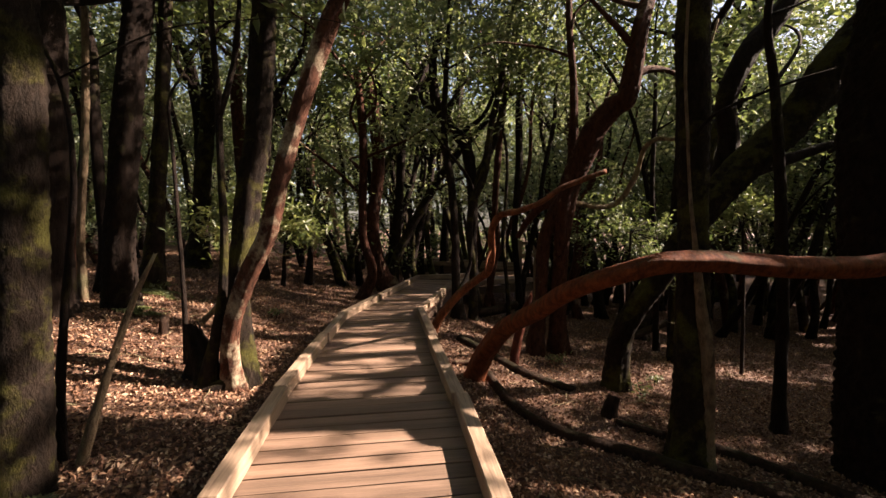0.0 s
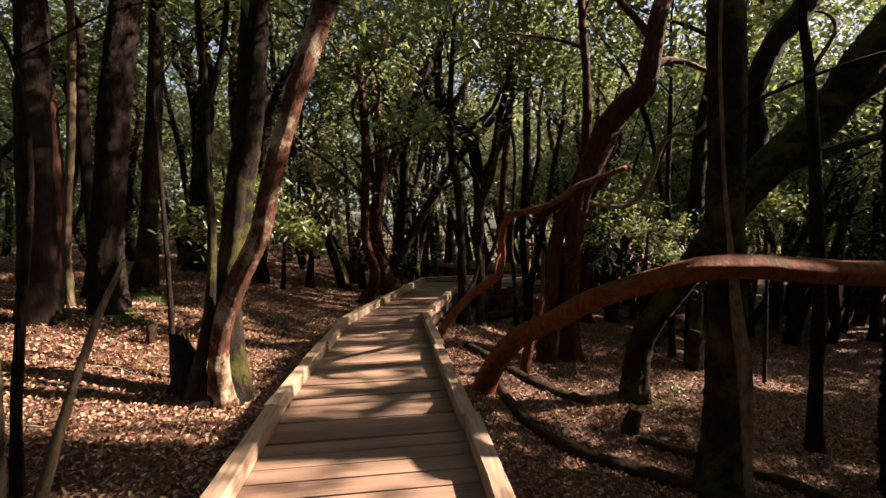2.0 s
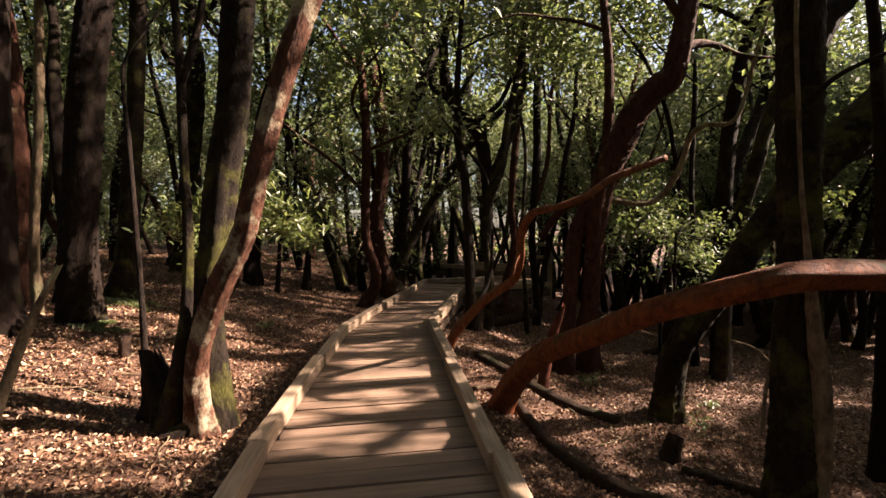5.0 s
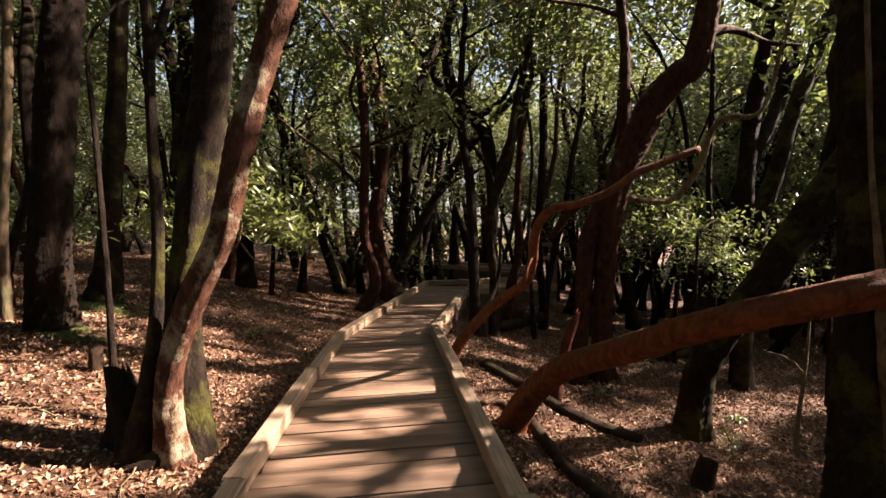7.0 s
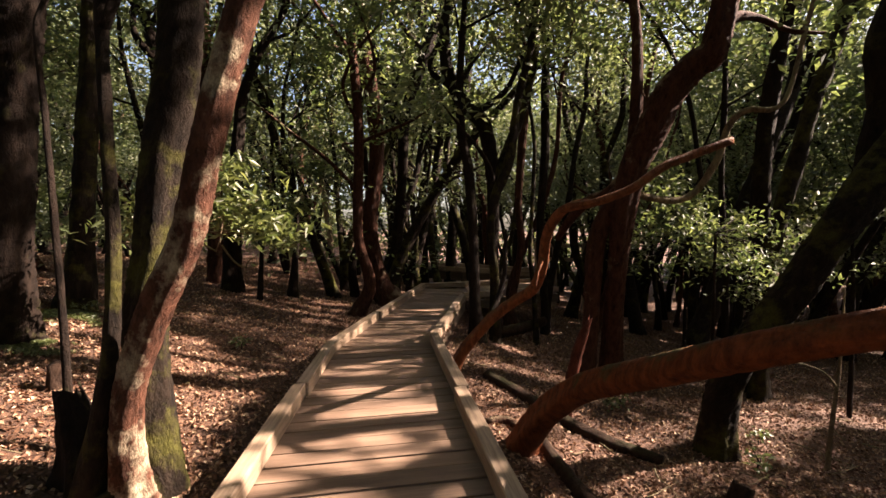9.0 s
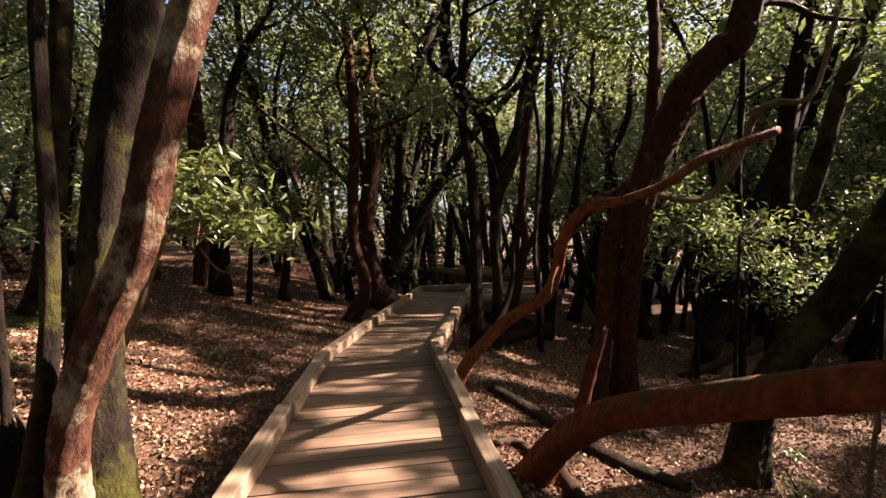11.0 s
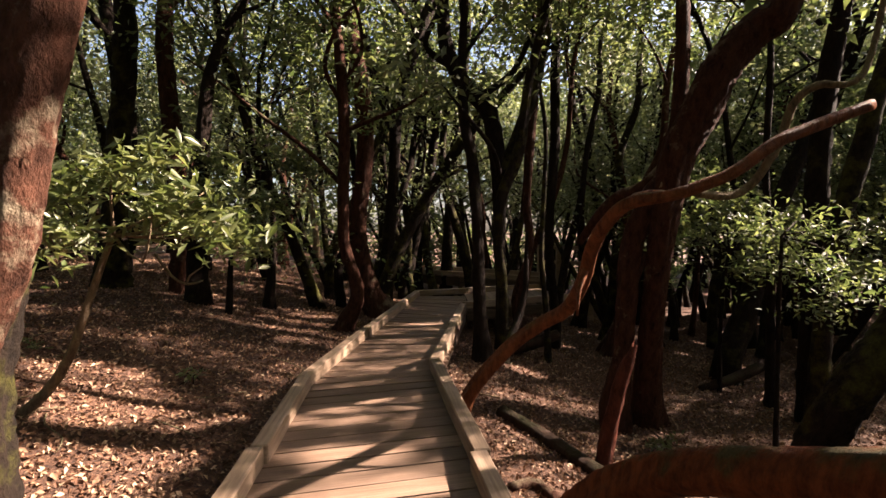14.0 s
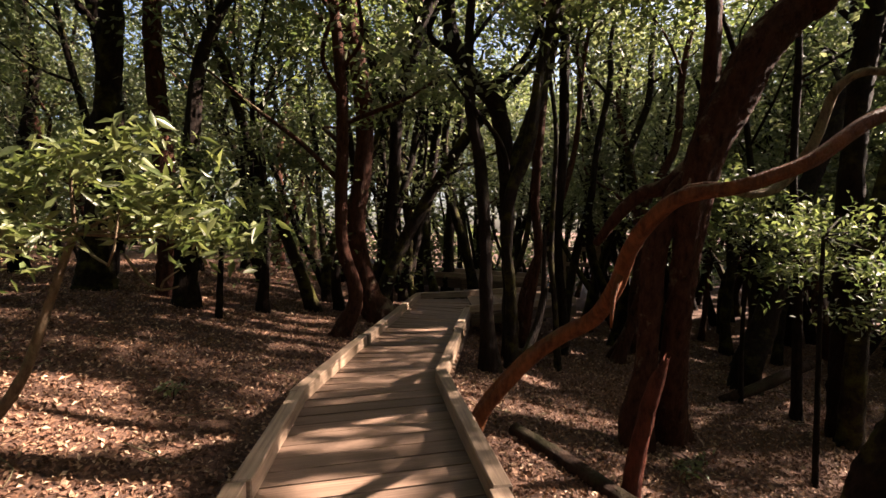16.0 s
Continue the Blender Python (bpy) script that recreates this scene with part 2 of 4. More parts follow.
def sunlit(p, margin=0.0):
    """True where the ray from p along the sun meets a gap in the canopy."""
    u = p[:, 0] - sun_dir.x / sun_dir.z * p[:, 2]
    v = p[:, 1] - sun_dir.y / sun_dir.z * p[:, 2]
    n = 0.62 * value_noise(u * 0.9 + 3.1, v * 2.6) + 0.38 * value_noise(u * 1.9, v * 4.0 + 9.0)
    away = np.clip((np.abs(v - 5.5) - 5.5) / 4.0, 0, 1)
    dusk = 1.2 * np.exp(-((u - 4.0) / 3.8) ** 2 - ((v - 6.0) / 5.5) ** 2)      # the slope below the walk lies in shade
    dusk = dusk + 0.9 * np.exp(-((u + 11.0) / 4.5) ** 2 - ((v - 12.0) / 7.0) ** 2)      # as does the thick wood beyond the glade
    dusk = dusk + 0.8 * np.exp(-((u + 3.8) / 2.4) ** 2 - ((v - 10.6) / 2.4) ** 2)      # and the floor behind the glade
    hit = n > 0.79 - 0.085 * away - 0.08 * margin + 0.25 * dusk
    glade = ((u + 3.75) / 1.75) ** 2 + ((v - 5.7) / 2.1) ** 2 < 1
    hit |= glade & (n > 0.2 - 0.1 * margin) & ~((u < -3.9) & (v < 4.95))
    edge = 0.55 * (value_noise(u * 5.0 + 7.7, v * 9.0) - 0.5)
    slope = [(a - sun_dir.x / sun_dir.z * float(ground_z(a, b)), b - sun_dir.y / sun_dir.z * float(ground_z(a, b)), 1.25 * ru, 1.25 * rv) for a, b, ru, rv in FLECKS_GLADE]
    for a, b, ru, rv in [(a, b, ru, 0.95 * rv) for a, b, ru, rv in FLECKS_WALK] + slope:
        hit |= ((u - a) / (ru * 1.05 + margin)) ** 2 + ((v - b) / (rv * 1.05 + margin)) ** 2 < 1 + 1.6 * edge
    for x, y, z, r in GLEAMS:
        a, b = x - sun_dir.x / sun_dir.z * z, y - sun_dir.y / sun_dir.z * z
        hit |= ((u - a) / (r + margin)) ** 2 + ((v - b) / (r * 1.3 + margin)) ** 2 < 1 + 1.6 * edge
    return hit


def open_above(p):
    """True for leaves of the high canopy where it stands open over the wood ahead."""
    u = p[:, 0] - sun_dir.x / sun_dir.z * p[:, 2]
    v = p[:, 1] - sun_dir.y / sun_dir.z * p[:, 2]
    n = 0.6 * value_noise(u * 0.8 + 1.7, v * 1.1 + 5.2) + 0.4 * value_noise(u * 2.1, v * 2.6)
    return (p[:, 2] > 6.2) & (u > -11.0) & (u < -2.0) & (v > 8.5) & (v < 21.0) & (n > 0.52)


def leaf_mesh(name, centres, size, rng, material, parent, slim=0.42, lift=0.35, cull=True):
    """Many folded leaves, each of two triangles, round the given points."""
    c = np.asarray(centres, float)
    if cull and len(c):
        c = c[~sunlit(c, size * 0.5) & ~open_above(c)]
    n = len(c)
    if n == 0:
        return None
    ax = rng.standard_normal((n, 3))
    ax[:, 2] = ax[:, 2] * 0.6 - 0.15
    ax /= np.linalg.norm(ax, axis=1)[:, None]
    up = rng.standard_normal((n, 3)) * 0.6 + np.array((0, 0, 1.0))
    side = np.cross(ax, up)
    side /= np.linalg.norm(side, axis=1)[:, None] + 1e-9
    nor = np.cross(side, ax)
    ln = size * rng.uniform(0.6, 1.35, n)[:, None]
    w = ln * slim * 0.5
    v = np.empty((n, 4, 3))
    v[:, 0] = c - ax * ln * 0.5
    v[:, 1] = c - ax * ln * 0.05 + side * w + nor * w * lift
    v[:, 2] = c + ax * ln * 0.5 - nor * ln * 0.12
    v[:, 3] = c - ax * ln * 0.05 - side * w + nor * w * lift
    me = bpy.data.meshes.new(name)
    me.vertices.add(4 * n)
    me.vertices.foreach_set("co", v.ravel())
    me.loops.add(6 * n)
    idx = (np.array((0, 1, 2, 0, 2, 3))[None] + 4 * np.arange(n)[:, None]).ravel()
    me.loops.foreach_set("vertex_index", idx.astype(np.int32))
    me.polygons.add(2 * n)
    me.polygons.foreach_set("loop_start", (3 * np.arange(2 * n)).astype(np.int32))
    me.update(calc_edges=True)
    me.validate()
    me.materials.append(material)
    ob = new(name, me)
    if parent is not None:
        ob.parent = parent
    return ob


def clumps(rng, heads, spread, per):
    """Leaf places: loose sprays round each head."""
    out = []
    for h in heads:
        k = rng.integers(3, 6)
        for _ in range(k):
            d = rng.standard_normal(3) * (1, 1, 0.55)
            o = h + d * spread * 0.6
            t = rng.random(per // k)[:, None]
            q = h + (o - h) * t * 1.4 + rng.standard_normal((per // k, 3)) * (spread * 0.26, spread * 0.26, spread * 0.16)
            out.append(q)
    return np.vstack(out)


def thing(name, label, category, group="", kind=""):
    return tagged(new(name), label, category, group, kind)


# ---- ground ----
def build_ground():
    rng = np.random.default_rng(2)
    near = np.arange(-14, 16, 0.16)
    xs = np.concatenate([[-600, -200, -80, -40, -25, -18], near, [18, 25, 40, 80, 200, 600]])
    ys = np.concatenate([[-600, -150, -50, -20, -10], np.arange(-5, 26, 0.16), [28, 32, 40, 60, 120, 300, 600]])
    X, Y = np.meshgrid(xs, ys)
    Z = ground_z(X, Y) + rng.normal(0, 0.008, X.shape)
    v = np.stack([X, Y, Z], -1).reshape(-1, 3).tolist()
    w = len(xs)
    f = [(j * w + i, j * w + i + 1, (j + 1) * w + i + 1, (j + 1) * w + i) for j in range(len(ys) - 1) for i in range(w - 1)]
    ob = link_mesh("ground", v, f, soil)
    tagged(ob, "brown forest floor of soil and leaf mould", "ground", kind="structure")


build_ground()


# ---- boardwalk ----
# kerb lines (x, y): the walk narrows to its first bend, then turns
LEFT = ((-0.70, -3.0), (-1.22, 2.4), (-1.42, 4.15), (-1.57, 6.3), (-1.66, 7.8), (-1.37, 10.0), (-0.72, 14.3))
RIGHT = ((0.86, -3.0), (0.29, 2.4), (0.14, 4.0), (-0.41, 8.4), (0.20, 12.3))


def box(bm, size, bevel=0.004):
    bmesh.ops.create_cube(bm, size=1.0)
    bmesh.ops.scale(bm, vec=size, verts=bm.verts)
    bmesh.ops.bevel(bm, geom=bm.edges[:], offset=bevel, segments=1, affect="EDGES")
    return bm


def beam_between(name, a, b, w, h, material, parent, z_top, ext=0.0, label=""):
    a, b = Vector(a), Vector(b)
    d = b - a
    bm = box(bmesh.new(), (d.length + ext, w, h), 0.008)
    bmesh.ops.subdivide_edges(bm, edges=[e for e in bm.edges if abs(e.verts[0].co.x - e.verts[1].co.x) > 0.2], cuts=6)
    r = random.Random(round(a.x * 100 + b.y * 7))
    for v in bm.verts:
        v.co.y += r.uniform(-0.003, 0.003)
        v.co.z += r.uniform(-0.003, 0.003)
    ob = part(name, bm, material, parent, label)
    x = d.normalized()
    y = Vector((0, 0, 1)).cross(x).normalized()
    z = x.cross(y)
    ob.matrix_basis = Matrix.Translation((a + b) / 2 + Vector((0, 0, z_top - h / 2))) @ Matrix((x, y, z)).transposed().to_4x4()
    return ob


plank_mesh = bpy.data.meshes.new("plank")
_b = box(bmesh.new(), (1.0, 1.0, 1.0), 0.02)
_b.to_mesh(plank_mesh)
_b.free()
plank_mesh.materials.append(plank_wood)


def lay_planks(deck, a0, b0, a1, b1, z0, z1, pitch, rng):
    """Planks across a bay whose left side runs a0-a1 and right side b0-b1."""
    a0, b0, a1, b1 = (Vector((*p, 0)) for p in (a0, b0, a1, b1))
    length = ((a1 + b1) / 2 - (a0 + b0) / 2).length
    n = max(1, round(length / pitch))
    for i in range(n):
        t = (i + 0.5) / n
        l, r = a0.lerp(a1, t), b0.lerp(b1, t)
        d = r - l
        wide = (((a1 - a0).length + (b1 - b0).length) / 2) / n
        ob = new("plank", plank_mesh)
        ob.parent = deck
        c = (l + r) / 2
        z = z0 + (z1 - z0) * t - 0.02 + rng.normal(0, 0.0022)
        turn = math.atan2(d.y, d.x) + rng.normal(0, 0.004)
        off = rng.normal(0, 0.008)
        ob.matrix_basis = Matrix.Translation((c.x + off, c.y, z)) @ Matrix.Rotation(turn, 4, "Z") @ Matrix.Rotation(rng.normal(0, 0.004), 4, "X") @ Matrix.Diagonal((d.length + 0.10, wide - 0.015 + rng.normal(0, 0.002), 0.04, 1))


def at_y(line, y):
    return (float(np.interp(y, [p[1] for p in line], [p[0] for p in line])), y)


def build_walk():
    rng = np.random.default_rng(5)
    deck = tagged(new("boardwalk_near"), "weathered brown timber boardwalk with raised kerb beams", "boardwalk", kind="structure")
    # first straight: planks stand square to the walk, so their right ends lie a little ahead
    sk = 0.16
    lay_planks(deck, at_y(LEFT, -3.0), at_y(RIGHT, -3.0 + sk), at_y(LEFT, 7.9), at_y(RIGHT, 8.2), 0, 0, 0.185, rng)
    lay_planks(deck, at_y(LEFT, 7.92), at_y(RIGHT, 8.22), at_y(LEFT, 13.0), at_y(RIGHT, 12.35), 0, 0, 0.185, rng)
    lay_planks(deck, at_y(LEFT, 13.02), (0.2, 12.37), (-0.74, 14.2), (0.32, 14.2), 0, 0, 0.185, rng)
    for line, step in ((LEFT, 1), (RIGHT, -1)):
        for i, (a, b) in enumerate(zip(line, line[1:])):
            a, b = Vector((*a, 0)), Vector((*b, 0))
            n = max(1, round((b - a).length / 2.0))
            for k in range(n):
                o = Vector((0.012 * (1 if (i + k) % 2 else -1), 0, 0))
                beam_between("kerb_beam", a.lerp(b, k / n) + o, a.lerp(b, (k + 1) / n) + o, 0.115, 0.13, kerb_wood, deck, 0.125 + 0.004 * ((i + k) % 2), -0.004)
            beam_between("joist", a, b, 0.07, 0.2, frame_wood, deck, -0.042, 0.0)
            for k in range(max(1, round((b - a).length / 1.5))):
                q = a.lerp(b, (k + 0.5) / max(1, round((b - a).length / 1.5)))
                g = float(ground_z(q.x, q.y)) - 0.15
                post = part("post", box(bmesh.new(), (0.1, 0.1, -0.05 - g)), frame_wood, deck)
                post.location = (q.x - 0.11 * (1 if step > 0 else -1) * -1, q.y, (g - 0.05) / 2)
    # the end kerb, where the walk turns to the right
    beam_between("kerb_beam", (-0.72, 14.3, 0), (0.42, 14.62, 0), 0.115, 0.13, kerb_wood, deck, 0.125)

    turn = tagged(new("boardwalk_turn"), "timber boardwalk leg leading off among the trunks", "boardwalk", kind="structure")
    lay_planks(turn, (0.36, 14.55), (0.34, 12.6), (2.3, 15.25), (2.5, 13.55), 0, 0.05, 0.185, rng)
    beam_between("kerb_beam", (0.42, 14.62, 0), (2.3, 15.3, 0), 0.115, 0.13, kerb_wood, turn, 0.14)
    beam_between("kerb_beam", (0.20, 12.36, 0), (2.5, 13.45, 0), 0.115, 0.13, kerb_wood, turn, 0.14)
    beam_between("fascia", (0.24, 12.30, 0), (2.5, 13.38, 0), 0.05, 0.2, frame_wood, turn, -0.02)
    for k in range(2):
        q = Vector((0.5 + 1.7 * k, 12.55 + 0.8 * k, 0))
        g = float(ground_z(q.x, q.y)) - 0.15
        post = part("post", box(bmesh.new(), (0.1, 0.1, -0.05 - g)), frame_wood, turn)
        post.location = (q.x, q.y, (g - 0.05) / 2)

    back = tagged(new("boardwalk_return"), "raised dark timber boardwalk ramp in the distance", "boardwalk", kind="structure")
    a0, b0, a1, b1 = Vector((2.7, 16.9, 0)), Vector((2.4, 15.6, 0)), Vector((-17.0, 27.6, 0)), Vector((-17.5, 26.2, 0))
    m0, m1 = a0.lerp(a1, 0.34), b0.lerp(b1, 0.34)
    lay_planks(back, a0[:2], b0[:2], m0[:2], m1[:2], 0.18, 0.34, 0.19, rng)
    lay_planks(back, m0[:2], m1[:2], a1[:2], b1[:2], 0.34, 0.75, 0.19, rng)
    for p, q in ((a0, a1), (b0, b1)):
        n = 10
        for k in range(n):
            s, e = p.lerp(q, k / n), p.lerp(q, (k + 1) / n)
            zs, ze = np.interp((k / n, (k + 1) / n), (0, 0.34, 1), (0.18, 0.34, 0.75))
            s, e = s + Vector((0, 0, zs)), e + Vector((0, 0, ze))
            beam_between("kerb_beam", s, e, 0.115, 0.13, kerb_wood, back, 0.12)
            beam_between("fascia", s, e, 0.06, 0.26, frame_wood, back, -0.03)
            g = float(ground_z(s.x, s.y)) - 0.1
            post = part("post", box(bmesh.new(), (0.11, 0.11, zs - g)), frame_wood, back)
            post.location = (s.x, s.y + 0.08, (zs + g) / 2 - 0.04)


build_walk()


def build_railing():
    rail = thing("railing", "pale weathered timber railing at the boardwalk's far turn", "railing")
    for x, y in ((4.06, 16.5), (3.3, 17.1), (2.75, 17.1)):
        g = float(ground_z(x, y)) - 0.1
        p = part("post", box(bmesh.new(), (0.13, 0.13, 1.08 - g), 0.01), kerb_wood, rail)
        p.location = (x, y, (1.08 + g) / 2)
    for z in (0.62, 1.05):
        beam_between("rail", (4.06, 16.5, 0), (3.3, 17.1, 0), 0.05, 0.11, kerb_wood, rail, z, 0.1)
        beam_between("rail", (3.3, 17.1, 0), (2.75, 17.1, 0), 0.05, 0.11, kerb_wood, rail, z, 0.1)


build_railing()


# ---- trees that can be told apart ----
def grow(rng, tip, direction, radius, length, bend=0.35, steps=4):
    """Control points of a limb that wanders on from tip."""
    p, d = np.array(tip, float), np.array(direction, float)
    d /= np.linalg.norm(d)
    pts = [(*p, radius)]
    for k in range(steps):
        d = d + rng.standard_normal(3) * bend * (1, 1, 0.5) + np.array((0, 0, 0.10))
        d /= np.linalg.norm(d)
        p = p + d * length / steps
        pts.append((*p, radius * (1 - 0.75 * (k + 1) / steps)))
    return pts


def tree(name, spine, material, label, seed, crown=None, top=7.5, limbs=6, per=230, sides=14, flare=0.12, size=0.15, limb_from=0.62, rough=0.10, category="tree"):
    """A tree on a given trunk: it goes on up to its crown above the spine's last point."""
    rng = np.random.default_rng(seed)
    ob = thing(name, label, category)
    pts = [tuple(p) for p in spine]
    x0, y0 = pts[0][:2]
    g = float(ground_z(x0, y0)) - 0.12
    if pts[0][2] > g:
        pts.insert(0, (x0, y0, g, pts[0][3] * 1.08))
    a, b = np.array(pts[-2]), np.array(pts[-1])
    n_seen = len(pts)
    if crown is not None and b[2] < top - 0.8:
        d = (b - a)[:3] / (np.linalg.norm((b - a)[:3]) + 1e-9) * (1, 1, 1)
        d = d + np.array((0, 0, 0.7))
        pts += grow(rng, b[:3], d, b[3] * 0.93, (top - b[2]) * 1.1, 0.22, 4)[1:]
        pts[-1] = (*pts[-1][:3], max(0.02, b[3] * 0.3))
    near = sides >= 18
    v, f = tube(pts, 40 if near else sides, rng, step=0.035 if near else 0.1, rough=rough, flare=flare, crust=0.038 if near else 0.0)
    link_mesh("trunk", v, f, material, ob)
    heads = []
    cv = spine_curve(pts, 0.3)
    if crown is not None:
        heads.append(cv[-1][:3])
        for k in range(limbs):
            i = int(len(cv) * (limb_from + (0.96 - limb_from) * (k + rng.random() * 0.6) / limbs))
            q = cv[min(i, len(cv) - 2)]
            ang = rng.uniform(0, 6.28)
            lp = grow(rng, q[:3], (math.cos(ang), math.sin(ang), 0.75), q[3] * 0.5, rng.uniform(1.6, 3.6), 0.4, 4)
            v, f = tube(lp, 8, rng, rough=0.08)
            link_mesh("limb", v, f, material, ob)
            heads += [np.array(lp[-1][:3]), np.array(lp[-2][:3])]
        places = clumps(rng, heads, 1.15, per)
        places = places[places[:, 2] > 3.3]
        leaf_mesh("crown", places, size, rng, crown, ob)
    return ob


MOSSY = "mossy dark-barked laurel trunk rising from the leaf litter"
RED = "reddish-brown barked laurel tree leaning over the leaf litter"
tree("laurel_tree", [(-2.52, 2.75, -0.05, 0.20), (-2.47, 2.75, 0.54, 0.172), (-2.44, 2.75, 1.36, 0.154), (-2.4, 2.75, 2.31, 0.136), (-2.4, 2.75, 2.9, 0.127)], bark_moss, "thick moss-covered laurel trunk close beside the boardwalk", 21, leaf_green, sides=18)
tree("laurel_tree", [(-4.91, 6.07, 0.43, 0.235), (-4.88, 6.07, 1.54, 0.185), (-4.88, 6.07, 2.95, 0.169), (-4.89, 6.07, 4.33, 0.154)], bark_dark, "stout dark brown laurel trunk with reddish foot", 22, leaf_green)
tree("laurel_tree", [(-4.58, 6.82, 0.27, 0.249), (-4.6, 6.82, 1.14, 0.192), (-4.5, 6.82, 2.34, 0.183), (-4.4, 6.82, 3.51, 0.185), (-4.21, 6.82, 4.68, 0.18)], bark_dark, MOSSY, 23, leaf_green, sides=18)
tree("laurel_tree", [(-5.1, 8.37, 0.45, 0.226), (-5.01, 8.37, 1.36, 0.148), (-4.91, 8.37, 2.53, 0.127), (-4.78, 8.37, 4.45, 0.116), (-4.71, 8.37, 5.4, 0.11)], bark_moss, MOSSY, 24, leaf_green)
fork_laurel = tree("forked_laurel", [(-2.37, 4.78, -0.02, 0.08), (-2.27, 4.75, 0.4, 0.052), (-2.19, 4.75, 0.86, 0.042), (-2.16, 4.75, 1.42, 0.036), (-2.18, 4.75, 2.08, 0.033), (-2.19, 4.75, 2.63, 0.033), (-2.22, 4.75, 3.18, 0.029), (-2.25, 4.75, 3.71, 0.026)], bark_moss, "slender laurel stem growing out of a stump, forked high up", 25, leaf_green, top=6)
tree("mossy_laurel", [(-2.08, 5, -0.13, 0.153), (-2.1, 5, 0.21, 0.129), (-2.13, 5, 0.54, 0.121), (-2.14, 5, 0.95, 0.121), (-2.07, 5, 1.35, 0.125), (-2.01, 5, 1.92, 0.129), (-1.91, 5, 2.51, 0.125), (-1.87, 5, 3.1, 0.125), (-1.8, 4.98, 3.9, 0.11), (-1.68, 4.96, 4.7, 0.1)], bark_moss, "mossy greenish laurel trunk behind a red-brown one", 26, leaf_green, sides=18)
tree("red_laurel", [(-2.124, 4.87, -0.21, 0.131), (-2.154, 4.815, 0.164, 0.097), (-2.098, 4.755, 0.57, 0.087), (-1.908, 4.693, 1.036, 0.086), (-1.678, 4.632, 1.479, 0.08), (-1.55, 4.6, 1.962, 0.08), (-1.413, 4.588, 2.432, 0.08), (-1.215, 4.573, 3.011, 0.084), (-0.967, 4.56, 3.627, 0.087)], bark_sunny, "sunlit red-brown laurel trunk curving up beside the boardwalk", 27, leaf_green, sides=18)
tree("laurel_tree", [(-1.43, 12.7, -0.08, 0.331), (-1.62, 12.7, 0.34, 0.232), (-1.76, 12.7, 0.83, 0.187), (-1.86, 12.7, 1.6, 0.176), (-1.7, 12.7, 3.02, 0.165), (-1.73, 12.7, 4.1, 0.165), (-1.93, 12.7, 5.16, 0.165), (-1.98, 12.7, 5.9, 0.165)], bark_red, "tall straight red-brown laurel trunk beside the boardwalk", 28, leaf_green, top=8.5, flare=0.03)
tree("laurel_tree", [(-1.95, 11.2, -0.26, 0.185), (-1.78, 11.2, 0.11, 0.13), (-1.66, 11.2, 0.34, 0.111), (-1.69, 11.2, 0.71, 0.102), (-1.86, 11.2, 1.31, 0.093), (-1.86, 11.2, 2.23, 0.093), (-1.84, 11.2, 3.14, 0.088), (-1.9, 11.2, 4.31, 0.083), (-1.98, 11.2, 5.2, 0.074)], bark_red, "slender crooked laurel stem with a kinked foot", 29, leaf_green, top=6, flare=0.03)
far_laurel = tree("laurel_tree", [(-1.41, 13.4, 0.25, 0.178), (-1.32, 13.4, 1.26, 0.13), (-1.19, 13.4, 2.78, 0.118), (-1.09, 13.4, 4.18, 0.13), (-0.65, 13.4, 5.56, 0.13), (-0.38, 13.4, 6.25, 0.118)], bark_dark, MOSSY, 30, leaf_heath, top=8)
tree("laurel_tree", [(-1.08, 15.3, 0.13, 0.169), (-0.88, 15.3, 0.92, 0.127), (-0.7, 15.3, 1.7, 0.113), (-0.38, 15.3, 3.3, 0.113), (-0.3, 15.3, 4.82, 0.113), (-0.55, 15.3, 6.19, 0.113), (-0.78, 15.3, 7.14, 0.099)], bark_dark, "thin leaning dark laurel stem", 31, leaf_heath, top=8)
neck_laurel = tree("twisted_laurel", [(0.75, 11, -0.35, 0.144), (0.72, 11, 0.12, 0.099), (0.71, 11, 0.67, 0.09), (0.68, 11, 1.31, 0.099), (0.67, 11, 2.39, 0.117), (0.52, 11, 3.37, 0.135), (0.13, 11, 3.81, 0.126), (-0.16, 11, 4.38, 0.108), (-0.23, 11, 5.12, 0.09)], bark_dark, "twisted dark laurel trunk with a bent neck", 32, leaf_heath, limb_from=0.4, top=7)
tree("laurel_tree", [(0.33, 10.2, -0.34, 0.146), (0.29, 10.2, 0.27, 0.097), (0.27, 10.2, 0.76, 0.089), (0.25, 10.2, 1.41, 0.081), (0.18, 10.2, 2.46, 0.081), (0.05, 10.2, 3.14, 0.073), (0.02, 10.2, 3.97, 0.065)], bark_dark, "slender dark laurel stem beside the boardwalk", 33, leaf_heath, top=7)
tree("laurel_tree", [(0.66, 10.4, -0.35, 0.104), (0.65, 10.4, 0.61, 0.08), (0.57, 10.4, 1.41, 0.071), (0.64, 10.4, 2.05, 0.087), (0.88, 10.4, 2.68, 0.087), (1.03, 10.4, 3.69, 0.071), (1.26, 10.4, 4.7, 0.063)], bark_moss, "mossy crooked laurel stem beside the boardwalk", 34, leaf_heath, top=7)
